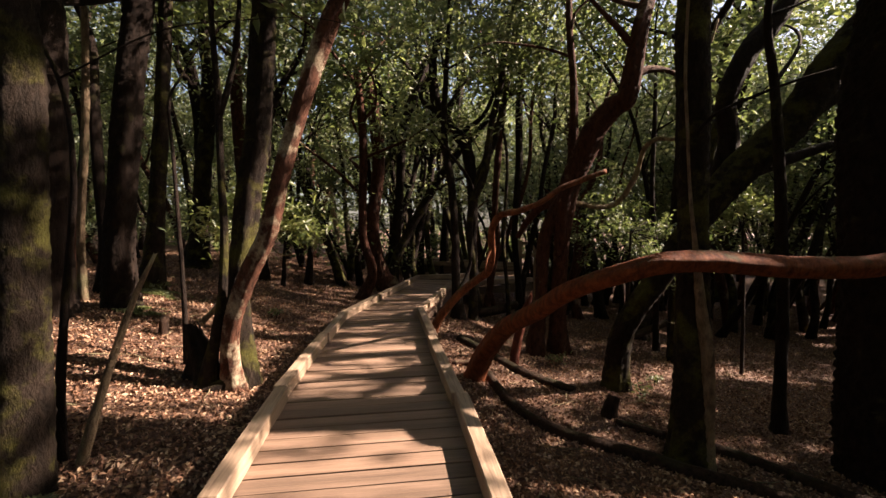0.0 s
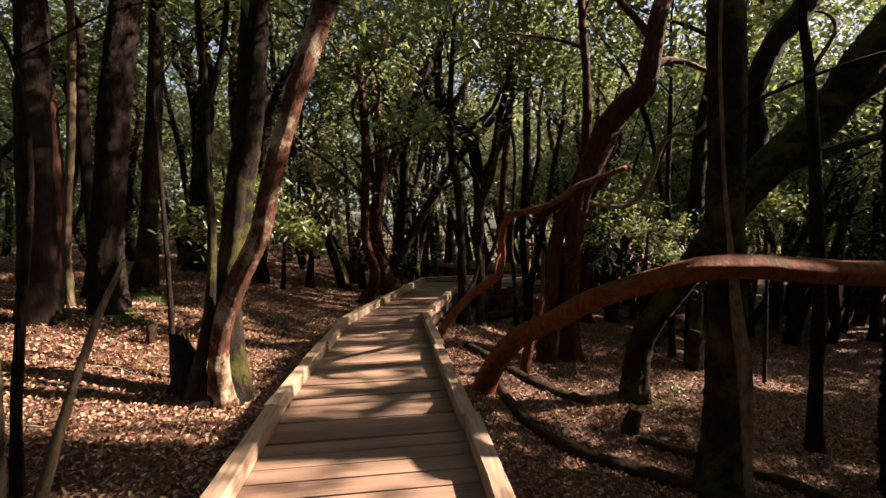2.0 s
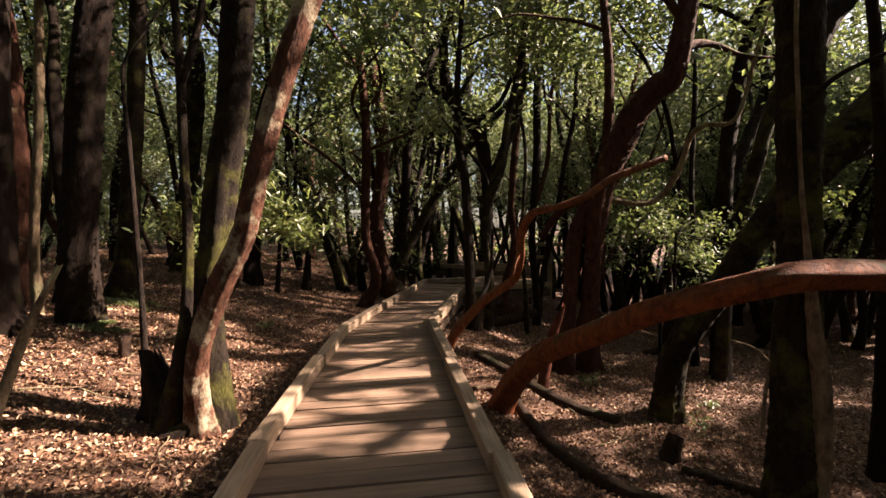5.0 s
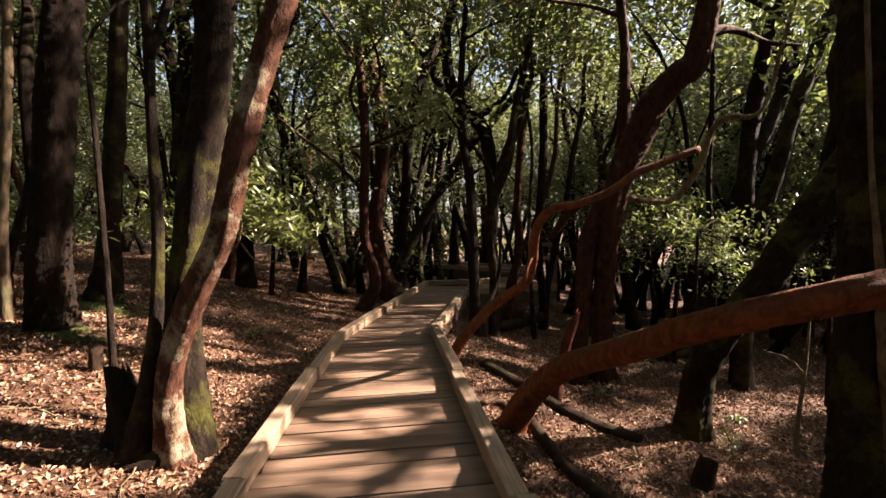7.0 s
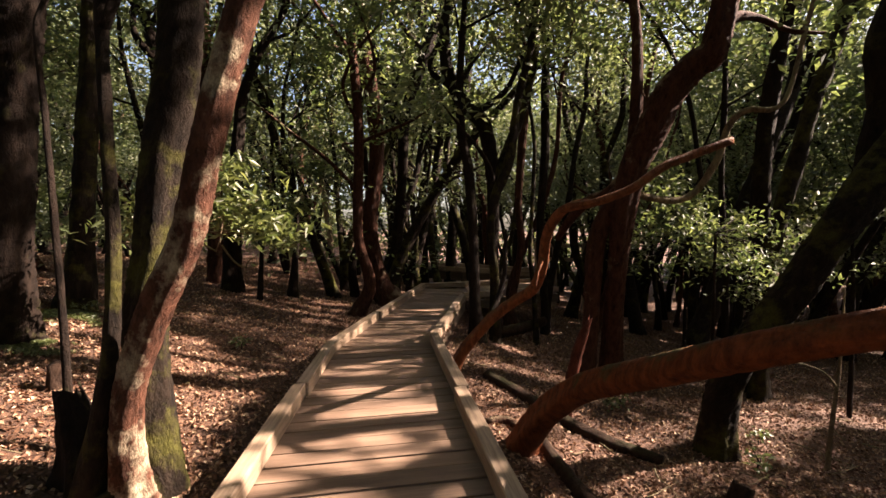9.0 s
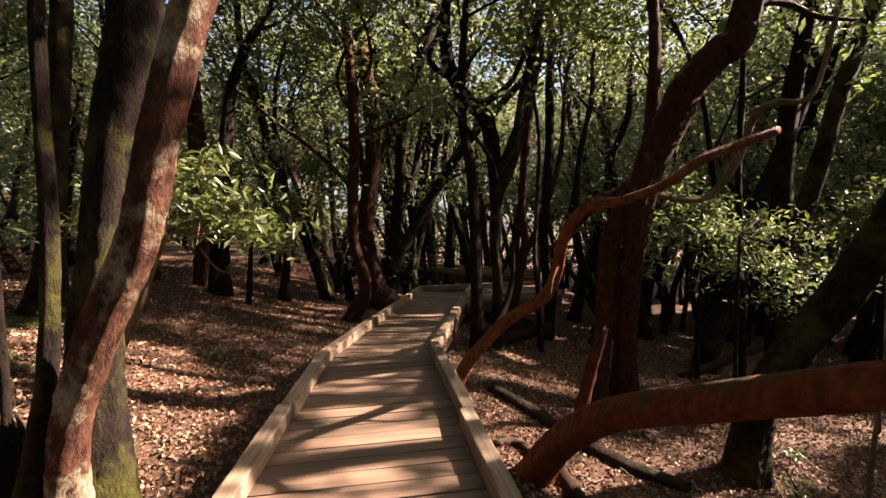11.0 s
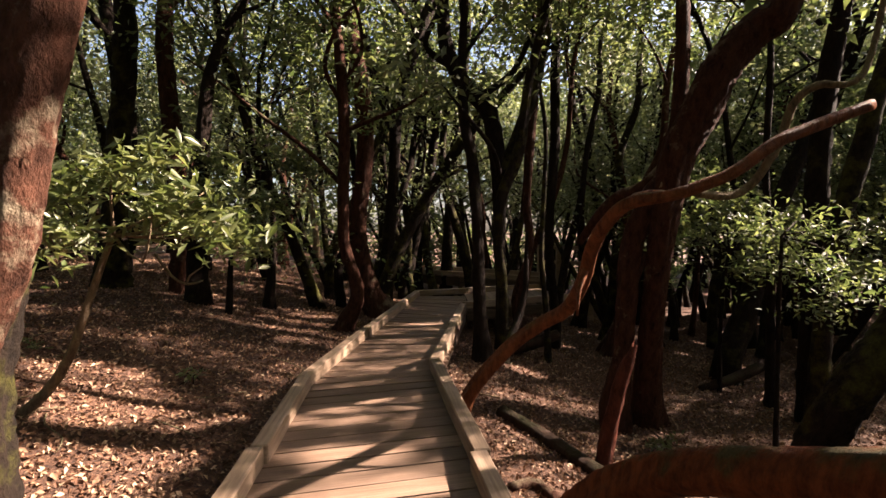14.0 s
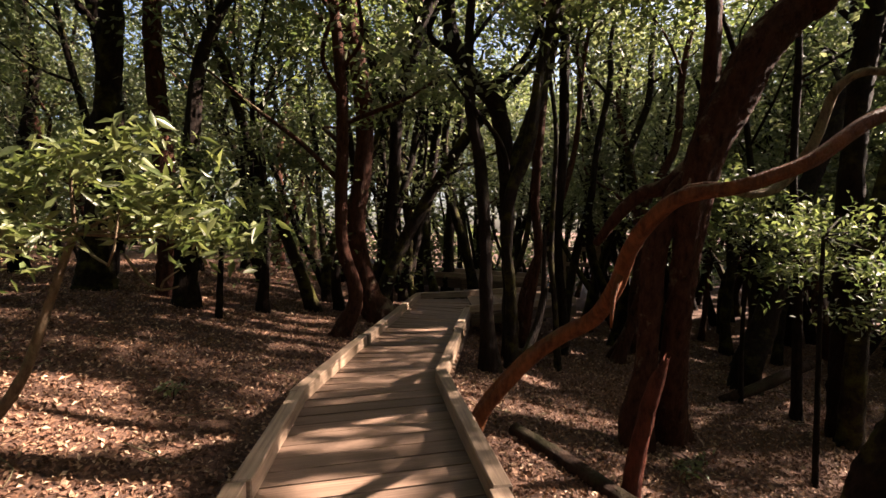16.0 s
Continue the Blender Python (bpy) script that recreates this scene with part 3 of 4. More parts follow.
thick_laurel = tree("leaning_laurel", [(2.13, 8.8, -0.82, 0.222), (2.09, 8.7, -0.39, 0.157), (2.07, 8.6, 0.29, 0.133), (2.09, 8.5, 1.06, 0.131), (2.11, 8.4, 1.68, 0.149), (2.17, 8.3, 2.26, 0.166), (2.37, 8.2, 2.76, 0.187), (2.54, 8.1, 3.18, 0.188), (2.83, 8, 3.53, 0.175), (3, 7.9, 3.7, 0.162)], bark_red, "thick red-brown laurel trunk leaning with rough bark", 35, leaf_green, sides=18)
tree("leaning_laurel", [(1.67, 8.6, -0.51, 0.176), (1.72, 8.57, -0.08, 0.122), (1.75, 8.55, 0.3, 0.106), (1.77, 8.52, 0.94, 0.11), (1.82, 8.5, 1.43, 0.115), (2.02, 8.47, 1.92, 0.114), (2.22, 8.45, 2.34, 0.094)], bark_red, RED, 36, leaf_green)
vine_laurel = tree("ivy_laurel", [(2.41, 4.64, -0.82, 0.21), (2.42, 4.64, -0.24, 0.166), (2.42, 4.64, 0.65, 0.154), (2.41, 4.64, 1.53, 0.136), (2.39, 4.64, 2.61, 0.151), (2.39, 4.64, 3.66, 0.15)], bark_moss, "dark upright laurel trunk with a vine climbing it", 37, leaf_green, sides=18)
bent_laurel = tree("leaning_laurel", [(2.49, 6.86, -0.86, 0.204), (2.46, 6.76, -0.42, 0.161), (2.48, 6.66, -0.02, 0.152), (2.65, 6.55, 0.43, 0.159), (2.94, 6.45, 0.9, 0.161), (3.26, 6.35, 1.5, 0.157), (3.83, 6.35, 2.21, 0.209), (4.49, 6.27, 2.85, 0.214), (4.91, 6.18, 3.54, 0.211), (5.45, 6.1, 4.21, 0.201)], bark_moss, "dark mossy laurel trunk leaning far over", 38, leaf_green, sides=18, top=5.4, limbs=3)
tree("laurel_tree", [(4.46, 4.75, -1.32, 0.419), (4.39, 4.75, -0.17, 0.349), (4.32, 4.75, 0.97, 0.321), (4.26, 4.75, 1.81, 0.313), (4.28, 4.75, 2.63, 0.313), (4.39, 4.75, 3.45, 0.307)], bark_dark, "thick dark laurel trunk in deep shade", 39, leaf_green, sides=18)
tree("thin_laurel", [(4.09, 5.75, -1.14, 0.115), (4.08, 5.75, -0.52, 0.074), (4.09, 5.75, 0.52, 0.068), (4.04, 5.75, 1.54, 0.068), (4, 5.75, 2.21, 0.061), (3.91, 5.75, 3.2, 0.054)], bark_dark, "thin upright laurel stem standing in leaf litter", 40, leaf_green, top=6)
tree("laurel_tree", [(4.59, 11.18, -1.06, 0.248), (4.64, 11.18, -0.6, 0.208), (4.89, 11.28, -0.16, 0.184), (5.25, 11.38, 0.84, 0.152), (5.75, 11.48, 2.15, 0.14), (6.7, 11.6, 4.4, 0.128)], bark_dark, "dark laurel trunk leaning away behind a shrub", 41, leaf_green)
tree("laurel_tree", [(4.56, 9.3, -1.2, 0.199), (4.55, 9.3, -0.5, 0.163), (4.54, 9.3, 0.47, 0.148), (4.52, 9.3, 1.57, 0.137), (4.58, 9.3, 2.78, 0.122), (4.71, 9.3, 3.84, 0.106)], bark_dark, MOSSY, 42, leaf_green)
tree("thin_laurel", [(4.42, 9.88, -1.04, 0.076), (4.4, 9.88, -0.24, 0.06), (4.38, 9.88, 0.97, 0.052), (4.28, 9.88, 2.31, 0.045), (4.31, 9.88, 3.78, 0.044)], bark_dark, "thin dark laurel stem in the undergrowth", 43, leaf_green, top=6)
tree("laurel_tree", [(-4.29, 11.25, 0.33, 0.2), (-4.28, 11.25, 0.91, 0.155), (-4.21, 11.25, 2.13, 0.13), (-4.07, 11.25, 3.77, 0.11)], bark_dark, MOSSY, 44, leaf_green)
tree("laurel_tree", [(-6.01, 11.75, 0.55, 0.31), (-5.92, 11.75, 1.57, 0.207), (-5.82, 11.75, 2.94, 0.192), (-5.64, 11.75, 4.98, 0.17)], bark_moss, "broad mossy old laurel trunk with spreading foot", 45, leaf_green, top=9)
tree("laurel_tree", [(-4.75, 11.7, 0.36, 0.2), (-4.77, 11.7, 1.41, 0.165), (-4.85, 11.7, 2.95, 0.155), (-4.95, 11.7, 4.28, 0.14), (-4.95, 11.7, 5.16, 0.13)], bark_red, "stout laurel trunk with a limb branching off", 46, leaf_green, top=8)
tree("laurel_tree", [(-6.75, 12.9, 0.56, 0.29), (-6.5, 12.9, 1.58, 0.22), (-6.4, 12.9, 3.09, 0.2), (-6.45, 12.9, 4.38, 0.17), (-6.65, 12.9, 5.56, 0.149)], bark_dark, MOSSY, 47, leaf_green, top=8)
tree("laurel_tree", [(-3.35, 11.95, 0.15, 0.115), (-3.3, 11.95, 0.75, 0.072), (-3.25, 11.95, 1.58, 0.054), (-3.35, 11.95, 3.0, 0.05)], bark_dark, "small dark laurel stem with low foliage", 48, leaf_green, top=5)
tree("laurel_tree", [(0.03, 17, 0.03, 0.177), (0.13, 17, 2.44, 0.129), (0.29, 17, 4.03, 0.121), (0.55, 17, 6.08, 0.113), (0.68, 17, 7.95, 0.104)], bark_dark, "straight dark laurel stem beyond the boardwalk's end", 91, leaf_green, top=7.5, limbs=4, per=180, sides=12)
tree("laurel_tree", [(1.07, 11.6, -0.38, 0.097), (1.16, 11.6, 0.21, 0.073), (1.31, 11.6, 1.2, 0.073), (1.25, 11.6, 2.07, 0.073), (1.34, 11.6, 3.52, 0.078), (1.44, 11.6, 4.48, 0.073), (1.48, 11.6, 5.43, 0.068)], bark_red, "slender crooked red-brown laurel stem in the thicket", 92, leaf_green, top=7.5, limbs=4, per=180, sides=12)
tree("laurel_tree", [(1.97, 12.4, -0.14, 0.096), (1.85, 12.4, 1.38, 0.08), (1.95, 12.4, 3.19, 0.091), (1.94, 12.4, 4.56, 0.085), (1.99, 12.4, 5.81, 0.075)], bark_dark, "slender dark laurel stem in the thicket", 93, leaf_green, top=7.5, limbs=4, per=180, sides=12)
tree("laurel_tree", [(-5.72, 7.4, 0.25, 0.174), (-5.76, 7.4, 1.29, 0.148), (-5.81, 7.4, 2.41, 0.148), (-5.91, 7.4, 3.69, 0.157), (-6.04, 7.4, 4.95, 0.157)], bark_red, "reddish-brown laurel trunk with a flared foot", 94, leaf_green, top=7.5, limbs=4, per=180, sides=12)
tree("laurel_tree", [(-5.25, 7, 0.35, 0.07), (-5.27, 7, 1.38, 0.058), (-5.17, 7, 2.77, 0.053), (-5.12, 7, 4.29, 0.049)], bark_pale, "thin pale laurel stem among stouter trunks", 95, leaf_green, top=7.5, limbs=4, per=180, sides=12)
tree("laurel_tree", [(-5.5, 7.6, 0.22, 0.116), (-5.35, 7.6, 1.1, 0.089), (-5.4, 7.6, 2.17, 0.08), (-5.46, 7.6, 3.49, 0.08)], bark_dark, "slim dark laurel stem among stouter trunks", 96, leaf_green, top=7.5, limbs=4, per=180, sides=12)


def limb_on(ob, pts, material, seed, sides=10):
    v, f = tube(pts, sides, np.random.default_rng(seed), step=0.08, rough=0.09)
    return link_mesh("limb", v, f, material, ob)


def stem(name, pts, material, label, category, seed, sides=10, flare=0.0, jag=0.0, rough=0.1, lying=False):
    rng = np.random.default_rng(seed)
    if lying:
        pts = [(x, y, float(ground_z(x, y)) + r * 0.55, r) for x, y, z, r in pts]
    v, f = tube(pts, sides * 2 if sides >= 14 else sides, rng, step=0.04 if sides >= 14 else 0.08, rough=rough, flare=flare, jag=jag, crust=0.018 if sides >= 14 else 0.0)
    return tagged(link_mesh(name, v, f, material), label, category)


limb_on(bent_laurel, [(3.79, 6.6, 2.08, 0.155), (3.89, 6.6, 2.69, 0.14), (3.84, 6.6, 3.22, 0.14), (4.09, 6.6, 3.83, 0.14), (4.46, 6.6, 4.28, 0.132), (4.75, 6.6, 4.72, 0.109)], bark_dark, 201)
limb_on(bent_laurel, [(4.07, 6.5, 2.26, 0.115), (4.67, 6.5, 2.45, 0.076), (5.05, 6.5, 2.58, 0.061), (5.42, 6.5, 2.68, 0.046)], bark_dark, 202)
limb_on(bent_laurel, [(4.44, 6.2, 2.87, 0.124), (4.94, 6.2, 3.16, 0.102), (5.36, 6.2, 3.48, 0.087), (5.84, 6.2, 3.9, 0.058)], bark_dark, 203)
limb_on(vine_laurel, [(2.34, 4.56, 2.33, 0.026), (2.44, 4.4, 2.52, 0.018), (2.72, 4.3, 2.66, 0.015), (3.05, 4.2, 2.78, 0.012), (3.3, 4.1, 2.85, 0.006)], bark_dark, 204, 6)
limb_on(far_laurel, [(-1.14, 13.3, 3.46, 0.106), (-1.48, 13.3, 4.38, 0.088), (-1.65, 13.3, 4.95, 0.07), (-1.82, 13.3, 5.74, 0.059)], bark_dark, 205, 8)
limb_on(neck_laurel, [(0.69, 10.95, 2.21, 0.108), (0.85, 10.95, 2.74, 0.099), (1.11, 10.95, 3.41, 0.099), (1.29, 10.95, 3.98, 0.081), (1.46, 10.95, 4.86, 0.063)], bark_moss, 214, 10)
limb_on(fork_laurel, [(-2.19, 4.75, 2.6, 0.036), (-2.11, 4.8, 2.92, 0.03), (-2.03, 4.8, 3.3, 0.026), (-1.98, 4.85, 4.2, 0.016)], bark_dark, 206, 8)
limb_on(thick_laurel, [(2.34, 8.5, 2.35, 0.104), (2.02, 8.68, 2, 0.088), (1.77, 8.85, 1.89, 0.078), (1.57, 9.02, 1.63, 0.067), (1.43, 9.2, 1.35, 0.048)], bark_red, 207, 10)
limb_on(thick_laurel, [(1.99, 8.3, 2.0, 0.05), (2.94, 8.5, 1.9, 0.045), (3.31, 8.4, 2.34, 0.045), (3.44, 8.3, 2.85, 0.042), (3.61, 8.2, 3.02, 0.04), (4.0, 8.1, 3.1, 0.03), (4.35, 8.2, 4.14, 0.03), (4.6, 8.2, 5.0, 0.02)], bark_pale, 208, 10)
tree("leaning_laurel", [(4.4, 9.06, -1.05, 0.128), (4.5, 9.06, 0.66, 0.112), (4.64, 9.06, 1.55, 0.112), (4.92, 9.06, 2.59, 0.112), (5.15, 9.06, 3.45, 0.109), (5.55, 9.06, 4.56, 0.098), (5.71, 9.06, 4.99, 0.09)], bark_moss, "dark mossy laurel trunk leaning behind the undergrowth", 49, leaf_green)
stem("bare_sapling", [(3.62, 6.8, -1.0, 0.026), (3.65, 6.8, -0.52, 0.022), (3.7, 6.8, -0.02, 0.018), (3.73, 6.8, 0.42, 0.014), (3.74, 6.8, 0.9, 0.006)], bark_pale, "thin pale leafless sapling in the leaf litter", "sapling", 75, sides=8)
stem("dead_twig", [(3.70, 6.8, -0.1, 0.010), (3.45, 6.7, 0.1, 0.007), (3.1, 6.6, 0.22, 0.004)], bark_pale, "thin dead twig caught on a bare sapling", "twig", 76, sides=6)
stem("mossy_root", [(-2.62, 4.78, -0.16, 0.05), (-2.42, 4.72, -0.12, 0.06), (-2.24, 4.76, -0.08, 0.065), (-2.15, 4.82, 0.02, 0.05)], bark_dark, "mossy root swelling at a trunk's foot", "root", 77, sides=14, rough=0.16)
stem("dead_twig", [(-2.52, 6.9, 1.34, 0.010), (-2.38, 6.85, 1.18, 0.010), (-2.24, 6.8, 1.12, 0.009), (-2.1, 6.75, 1.15, 0.005)], bark_pale, "pale dead twig hanging from a shrub", "twig", 78, sides=6)
stem("dead_twig", [(-2.24, 6.8, 1.12, 0.008), (-2.22, 6.8, 1.18, 0.007), (-2.12, 6.8, 1.25, 0.004)], bark_pale, "pale dead twig hanging from a shrub", "twig", 79, sides=6)
stem("fallen_log", [(0.75, 10.9, -0.42, 0.10), (1.25, 11.2, -0.40, 0.11), (1.75, 11.5, -0.32, 0.10)], deadwood, "short dark fallen log propped on the slope", "log", 90, sides=12)
for k, (x, y, r, lean) in enumerate(((-0.8, 17.0, 0.14, 0.02), (0.95, 12.05, 0.06, 0.1), (1.35, 12.5, 0.075, 0.16), (2.05, 12.65, 0.09, 0.2), (1.55, 11.2, 0.05, -0.05), (2.9, 12.2, 0.1, 0.22), (-2.3, 13.3, 0.09, 0.05), (3.4, 13.6, 0.12, 0.15))):
    wob = np.random.default_rng(300 + k).normal(0, 0.12, (6, 2))
    g = float(ground_z(x, y))
    tree("slender_laurel", [(x + lean * h + wob[j][0] * (j > 0), y + wob[j][1] * (j > 0), g + h, r * (1.3 - 0.12 * j if j == 0 else 1 - 0.08 * j)) for j, h in enumerate((0, 0.9, 1.8, 2.8, 3.9, 5.1))],
         (bark_dark, bark_moss, bark_red)[k % 3], "slender crooked laurel stem near the boardwalk's turn", 310 + k, leaf_green, top=7.5, limbs=4, per=200, sides=12)
stem("leaning_log", [(0.36, 6.36, -0.66, 0.145), (0.39, 6.28, -0.5, 0.132), (0.49, 6.01, -0.14, 0.12), (0.6, 5.73, 0.14, 0.112), (0.73, 5.34, 0.41, 0.103), (0.94, 4.77, 0.68, 0.093), (1.07, 4.21, 0.93, 0.083), (1.24, 3.95, 1.06, 0.078), (1.44, 3.76, 1.16, 0.078), (1.69, 3.66, 1.24, 0.082), (2.05, 3.72, 1.25, 0.086), (2.45, 3.8, 1.22, 0.09), (2.85, 3.9, 1.19, 0.092), (3.3, 4.0, 1.18, 0.094), (3.75, 4.05, 1.21, 0.094), (4.6, 4.1, 1.4, 0.09), (5.4, 4.2, 2.1, 0.08), (5.9, 4.4, 3.4, 0.06), (6.0, 4.5, 4.6, 0.03)], bark_rust, "red-brown laurel trunk growing almost level across the slope", "trunk", 60, sides=18, flare=0.3, rough=0.07)
arch = stem("arching_branch", [(-0.2, 7.64, -0.52, 0.078), (-0.11, 7.49, 0.0, 0.066), (0.22, 7.38, 0.46, 0.061), (0.48, 7.28, 0.7, 0.058), (0.66, 7.08, 0.87, 0.058), (0.69, 6.76, 1.13, 0.052), (0.65, 6.44, 1.39, 0.047), (0.65, 6.2, 1.55, 0.044), (0.71, 5.99, 1.67, 0.039), (0.85, 5.81, 1.7, 0.034), (0.98, 5.78, 1.74, 0.034), (1.17, 5.75, 1.82, 0.034), (1.4, 5.75, 1.98, 0.035), (1.62, 5.77, 2.07, 0.035), (1.95, 5.79, 2.19, 0.031)], bark_orange, "orange-brown crooked branch arching from the ground", "branch", 61, sides=14, rough=0.07)
limb_on(arch, [(0.67, 6.15, 1.57, 0.03), (0.8, 6.1, 1.72, 0.02), (0.95, 6.05, 1.74, 0.012)], bark_orange, 211, 8)
limb_on(arch, [(0.67, 6.6, 1.26, 0.03), (0.6, 6.55, 1.1, 0.018), (0.57, 6.5, 0.92, 0.008)], bark_orange, 212, 8)
limb_on(arch, [(0.22, 7.4, 0.46, 0.04), (0.42, 7.6, 0.9, 0.03), (0.46, 7.7, 1.5, 0.015)], bark_dark, 213, 8)
stem("climbing_vine", [(2.55, 4.5, -0.95, 0.07), (2.53, 4.5, -0.41, 0.059), (2.49, 4.46, 0.25, 0.06), (2.40, 4.44, 0.79, 0.05), (2.34, 4.44, 1.27, 0.026), (2.28, 4.45, 1.79, 0.015), (2.24, 4.45, 2.4, 0.014), (2.21, 4.45, 2.96, 0.014), (2.23, 4.45, 3.7, 0.013)], bark_pale, "pale woody vine climbing a dark trunk", "vine", 62, sides=8)
tree("sapling", [(-2.83, 5.26, 0.02, 0.034), (-2.85, 5.26, 0.79, 0.025), (-2.89, 5.26, 1.53, 0.022), (-2.93, 5.26, 2.27, 0.019), (-2.96, 5.26, 2.88, 0.016)], bark_dark, "thin bare sapling stem in the leaf litter", 63, leaf_green, top=4.2, limbs=2, per=120, sides=8, flare=0.2)
stem("broken_stick", [(-2.4, 3.1, -0.12, 0.037), (-2.22, 3.15, 0.55, 0.026), (-2.07, 3.2, 1.03, 0.021), (-1.96, 3.25, 1.31, 0.012)], bark_pale, "leaning broken stick stuck in the leaf litter", "stick", 64, sides=8, jag=0.04)
tree("sapling", [(-2.53, 3.13, -0.01, 0.037), (-2.52, 3.13, 0.4, 0.032), (-2.48, 3.13, 0.93, 0.028), (-2.43, 3.13, 1.37, 0.024), (-2.39, 3.13, 1.9, 0.018)], bark_dark, "thin dark sapling beside a mossy trunk", 65, leaf_green, top=4, limbs=2, per=120, sides=8, flare=0.2)
stem("broken_stump", [(-2.5, 4.98, -0.2, 0.2), (-2.51, 4.98, 0.05, 0.15), (-2.55, 4.99, 0.2, 0.12), (-2.58, 4.99, 0.3, 0.11), (-2.61, 4.99, 0.4, 0.065)], bark_dark, "dark broken stump with a jagged top", "stump", 66, sides=16, flare=0.3, jag=0.14, rough=0.2)
stem("broken_stump", [(1.08, 7.4, -0.8, 0.083), (1.12, 7.4, -0.41, 0.071), (1.18, 7.4, -0.12, 0.064), (1.25, 7.4, 0.18, 0.058), (1.32, 7.4, 0.36, 0.045), (1.35, 7.4, 0.44, 0.022)], rotten, "broken rotten red stump leaning beside a trunk", "stump", 67, sides=12, jag=0.1, rough=0.14)
stem("small_stump", [(1.96, 5.7, -0.97, 0.134), (1.99, 5.7, -0.81, 0.107), (2.01, 5.7, -0.67, 0.094), (2.05, 5.7, -0.54, 0.074)], deadwood, "small broken stump in the leaf litter", "stump", 68, jag=0.05)
stem("small_stump", [(-3.5, 5.98, 0.0, 0.07), (-3.5, 5.98, 0.25, 0.062), (-3.49, 5.98, 0.38, 0.055)], deadwood, "small brown cut stump in a sunlit patch", "stump", 69, jag=0.04)
FALLEN = "dark fallen branch lying on the leaf litter"
stem("fallen_branch", [(0.28, 8.1, 0, 0.07), (0.66, 7.6, 0, 0.078), (1.0, 7.15, 0, 0.076), (1.36, 6.8, 0, 0.07), (1.8, 6.5, 0, 0.055)], deadwood, FALLEN, "branch", 70, lying=True)
stem("fallen_branch", [(0.62, 6.48, 0, 0.062), (0.78, 5.41, 0, 0.064), (1.17, 4.88, 0, 0.07), (1.77, 4.69, 0, 0.073), (2.3, 4.41, 0, 0.069), (2.82, 4.21, 0, 0.061), (3.3, 3.9, 0, 0.04)], deadwood, "long curved dark branch lying down the slope", "branch", 71, lying=True)
stem("fallen_branch", [(2.0, 5.47, 0, 0.046), (2.41, 5.22, 0, 0.056), (3.05, 4.94, 0, 0.065), (3.53, 4.42, 0, 0.064), (4.0, 4.0, 0, 0.05)], deadwood, FALLEN, "branch", 72, lying=True)
stem("surface_root", [(0.14, 6.68, 0, 0.04), (0.37, 6.76, 0, 0.05), (0.55, 6.3, 0, 0.055)], bark_red, "reddish surface root curling out of the litter", "root", 73, lying=True)
stem("fallen_branch", [(3.7, 10.4, -0.95, 0.057), (4.31, 10.5, -0.81, 0.075), (4.89, 10.6, -0.61, 0.078), (5.27, 10.7, -0.51, 0.07)], deadwood, "dark fallen branch propped against a trunk", "branch", 74)


# ---- shrubs ----
def shrub(name, base, pts, mat, leaves, heads, spread, per, size, label, seed, slim=0.4):
    rng = np.random.default_rng(seed)
    ob = thing(name, label, "shrub")
    v, f = tube(pts, 8, rng, rough=0.08)
    link_mesh("stem", v, f, mat, ob)
    tip = np.array(pts[-1][:3])
    for h in heads:
        mid = (tip + np.array(h)) / 2 + rng.standard_normal(3) * 0.08
        v, f = tube([(*tip, pts[-1][3] * 0.7), (*mid, pts[-1][3] * 0.45), (*h, 0.006)], 6, rng, rough=0.05)
        link_mesh("twig", v, f, mat, ob)
    leaf_mesh("foliage", clumps(rng, [np.array(h) for h in heads], spread, per), size, rng, leaves, ob, slim=slim, cull=leaves is leaf_green)
    return ob


shrub("leafy_shrub", None, [(-3.5, 6.74, 0.1, 0.05), (-3.24, 6.74, 0.34, 0.04), (-3.06, 6.74, 0.6, 0.032), (-2.91, 6.74, 1.0, 0.027), (-2.78, 6.74, 1.35, 0.022), (-2.72, 6.74, 1.48, 0.018)], bark_pale, leaf_young,
      [(-2.75, 6.8, 1.85), (-2.35, 6.6, 1.72), (-2.0, 6.75, 1.58), (-3.1, 6.7, 1.72), (-2.5, 7.0, 1.55), (-2.9, 6.4, 1.55), (-2.15, 6.9, 1.8), (-1.85, 6.8, 1.5), (-3.3, 6.9, 1.5), (-2.5, 6.5, 2.0)], 0.34, 150, 0.12, "leafy young laurel shrub on a thin crooked stem", 80, 0.32)
shrub("leafy_shrub", None, [(3.1, 7.98, -0.95, 0.03), (3.1, 7.98, -0.24, 0.026), (3.1, 7.98, 0.72, 0.021), (3.11, 7.98, 1.45, 0.016)], bark_dark, leaf_green,
      [(3.0, 8.2, 1.6), (3.5, 8.4, 1.4), (3.3, 7.7, 1.2), (3.9, 8.6, 1.5), (4.2, 8.3, 1.1), (3.6, 8.0, 0.8)], 0.45, 300, 0.075, "dark leafy laurel shrub among the trunks", 81)
shrub("leafy_shrub", None, [(4.0, 10.4, -1.1, 0.04), (4.0, 10.4, 0.2, 0.03), (4.1, 10.4, 1.2, 0.02)], bark_dark, leaf_green,
      [(3.4, 10.4, 1.5), (4.0, 10.2, 1.9), (4.6, 10.5, 1.5), (3.2, 10.6, 1.1), (4.4, 10.1, 1.0), (5.2, 10.4, 1.7), (3.8, 10.6, 2.3), (5.0, 10.0, 1.2)], 0.55, 330, 0.11, "dense dark green laurel shrub", 82)
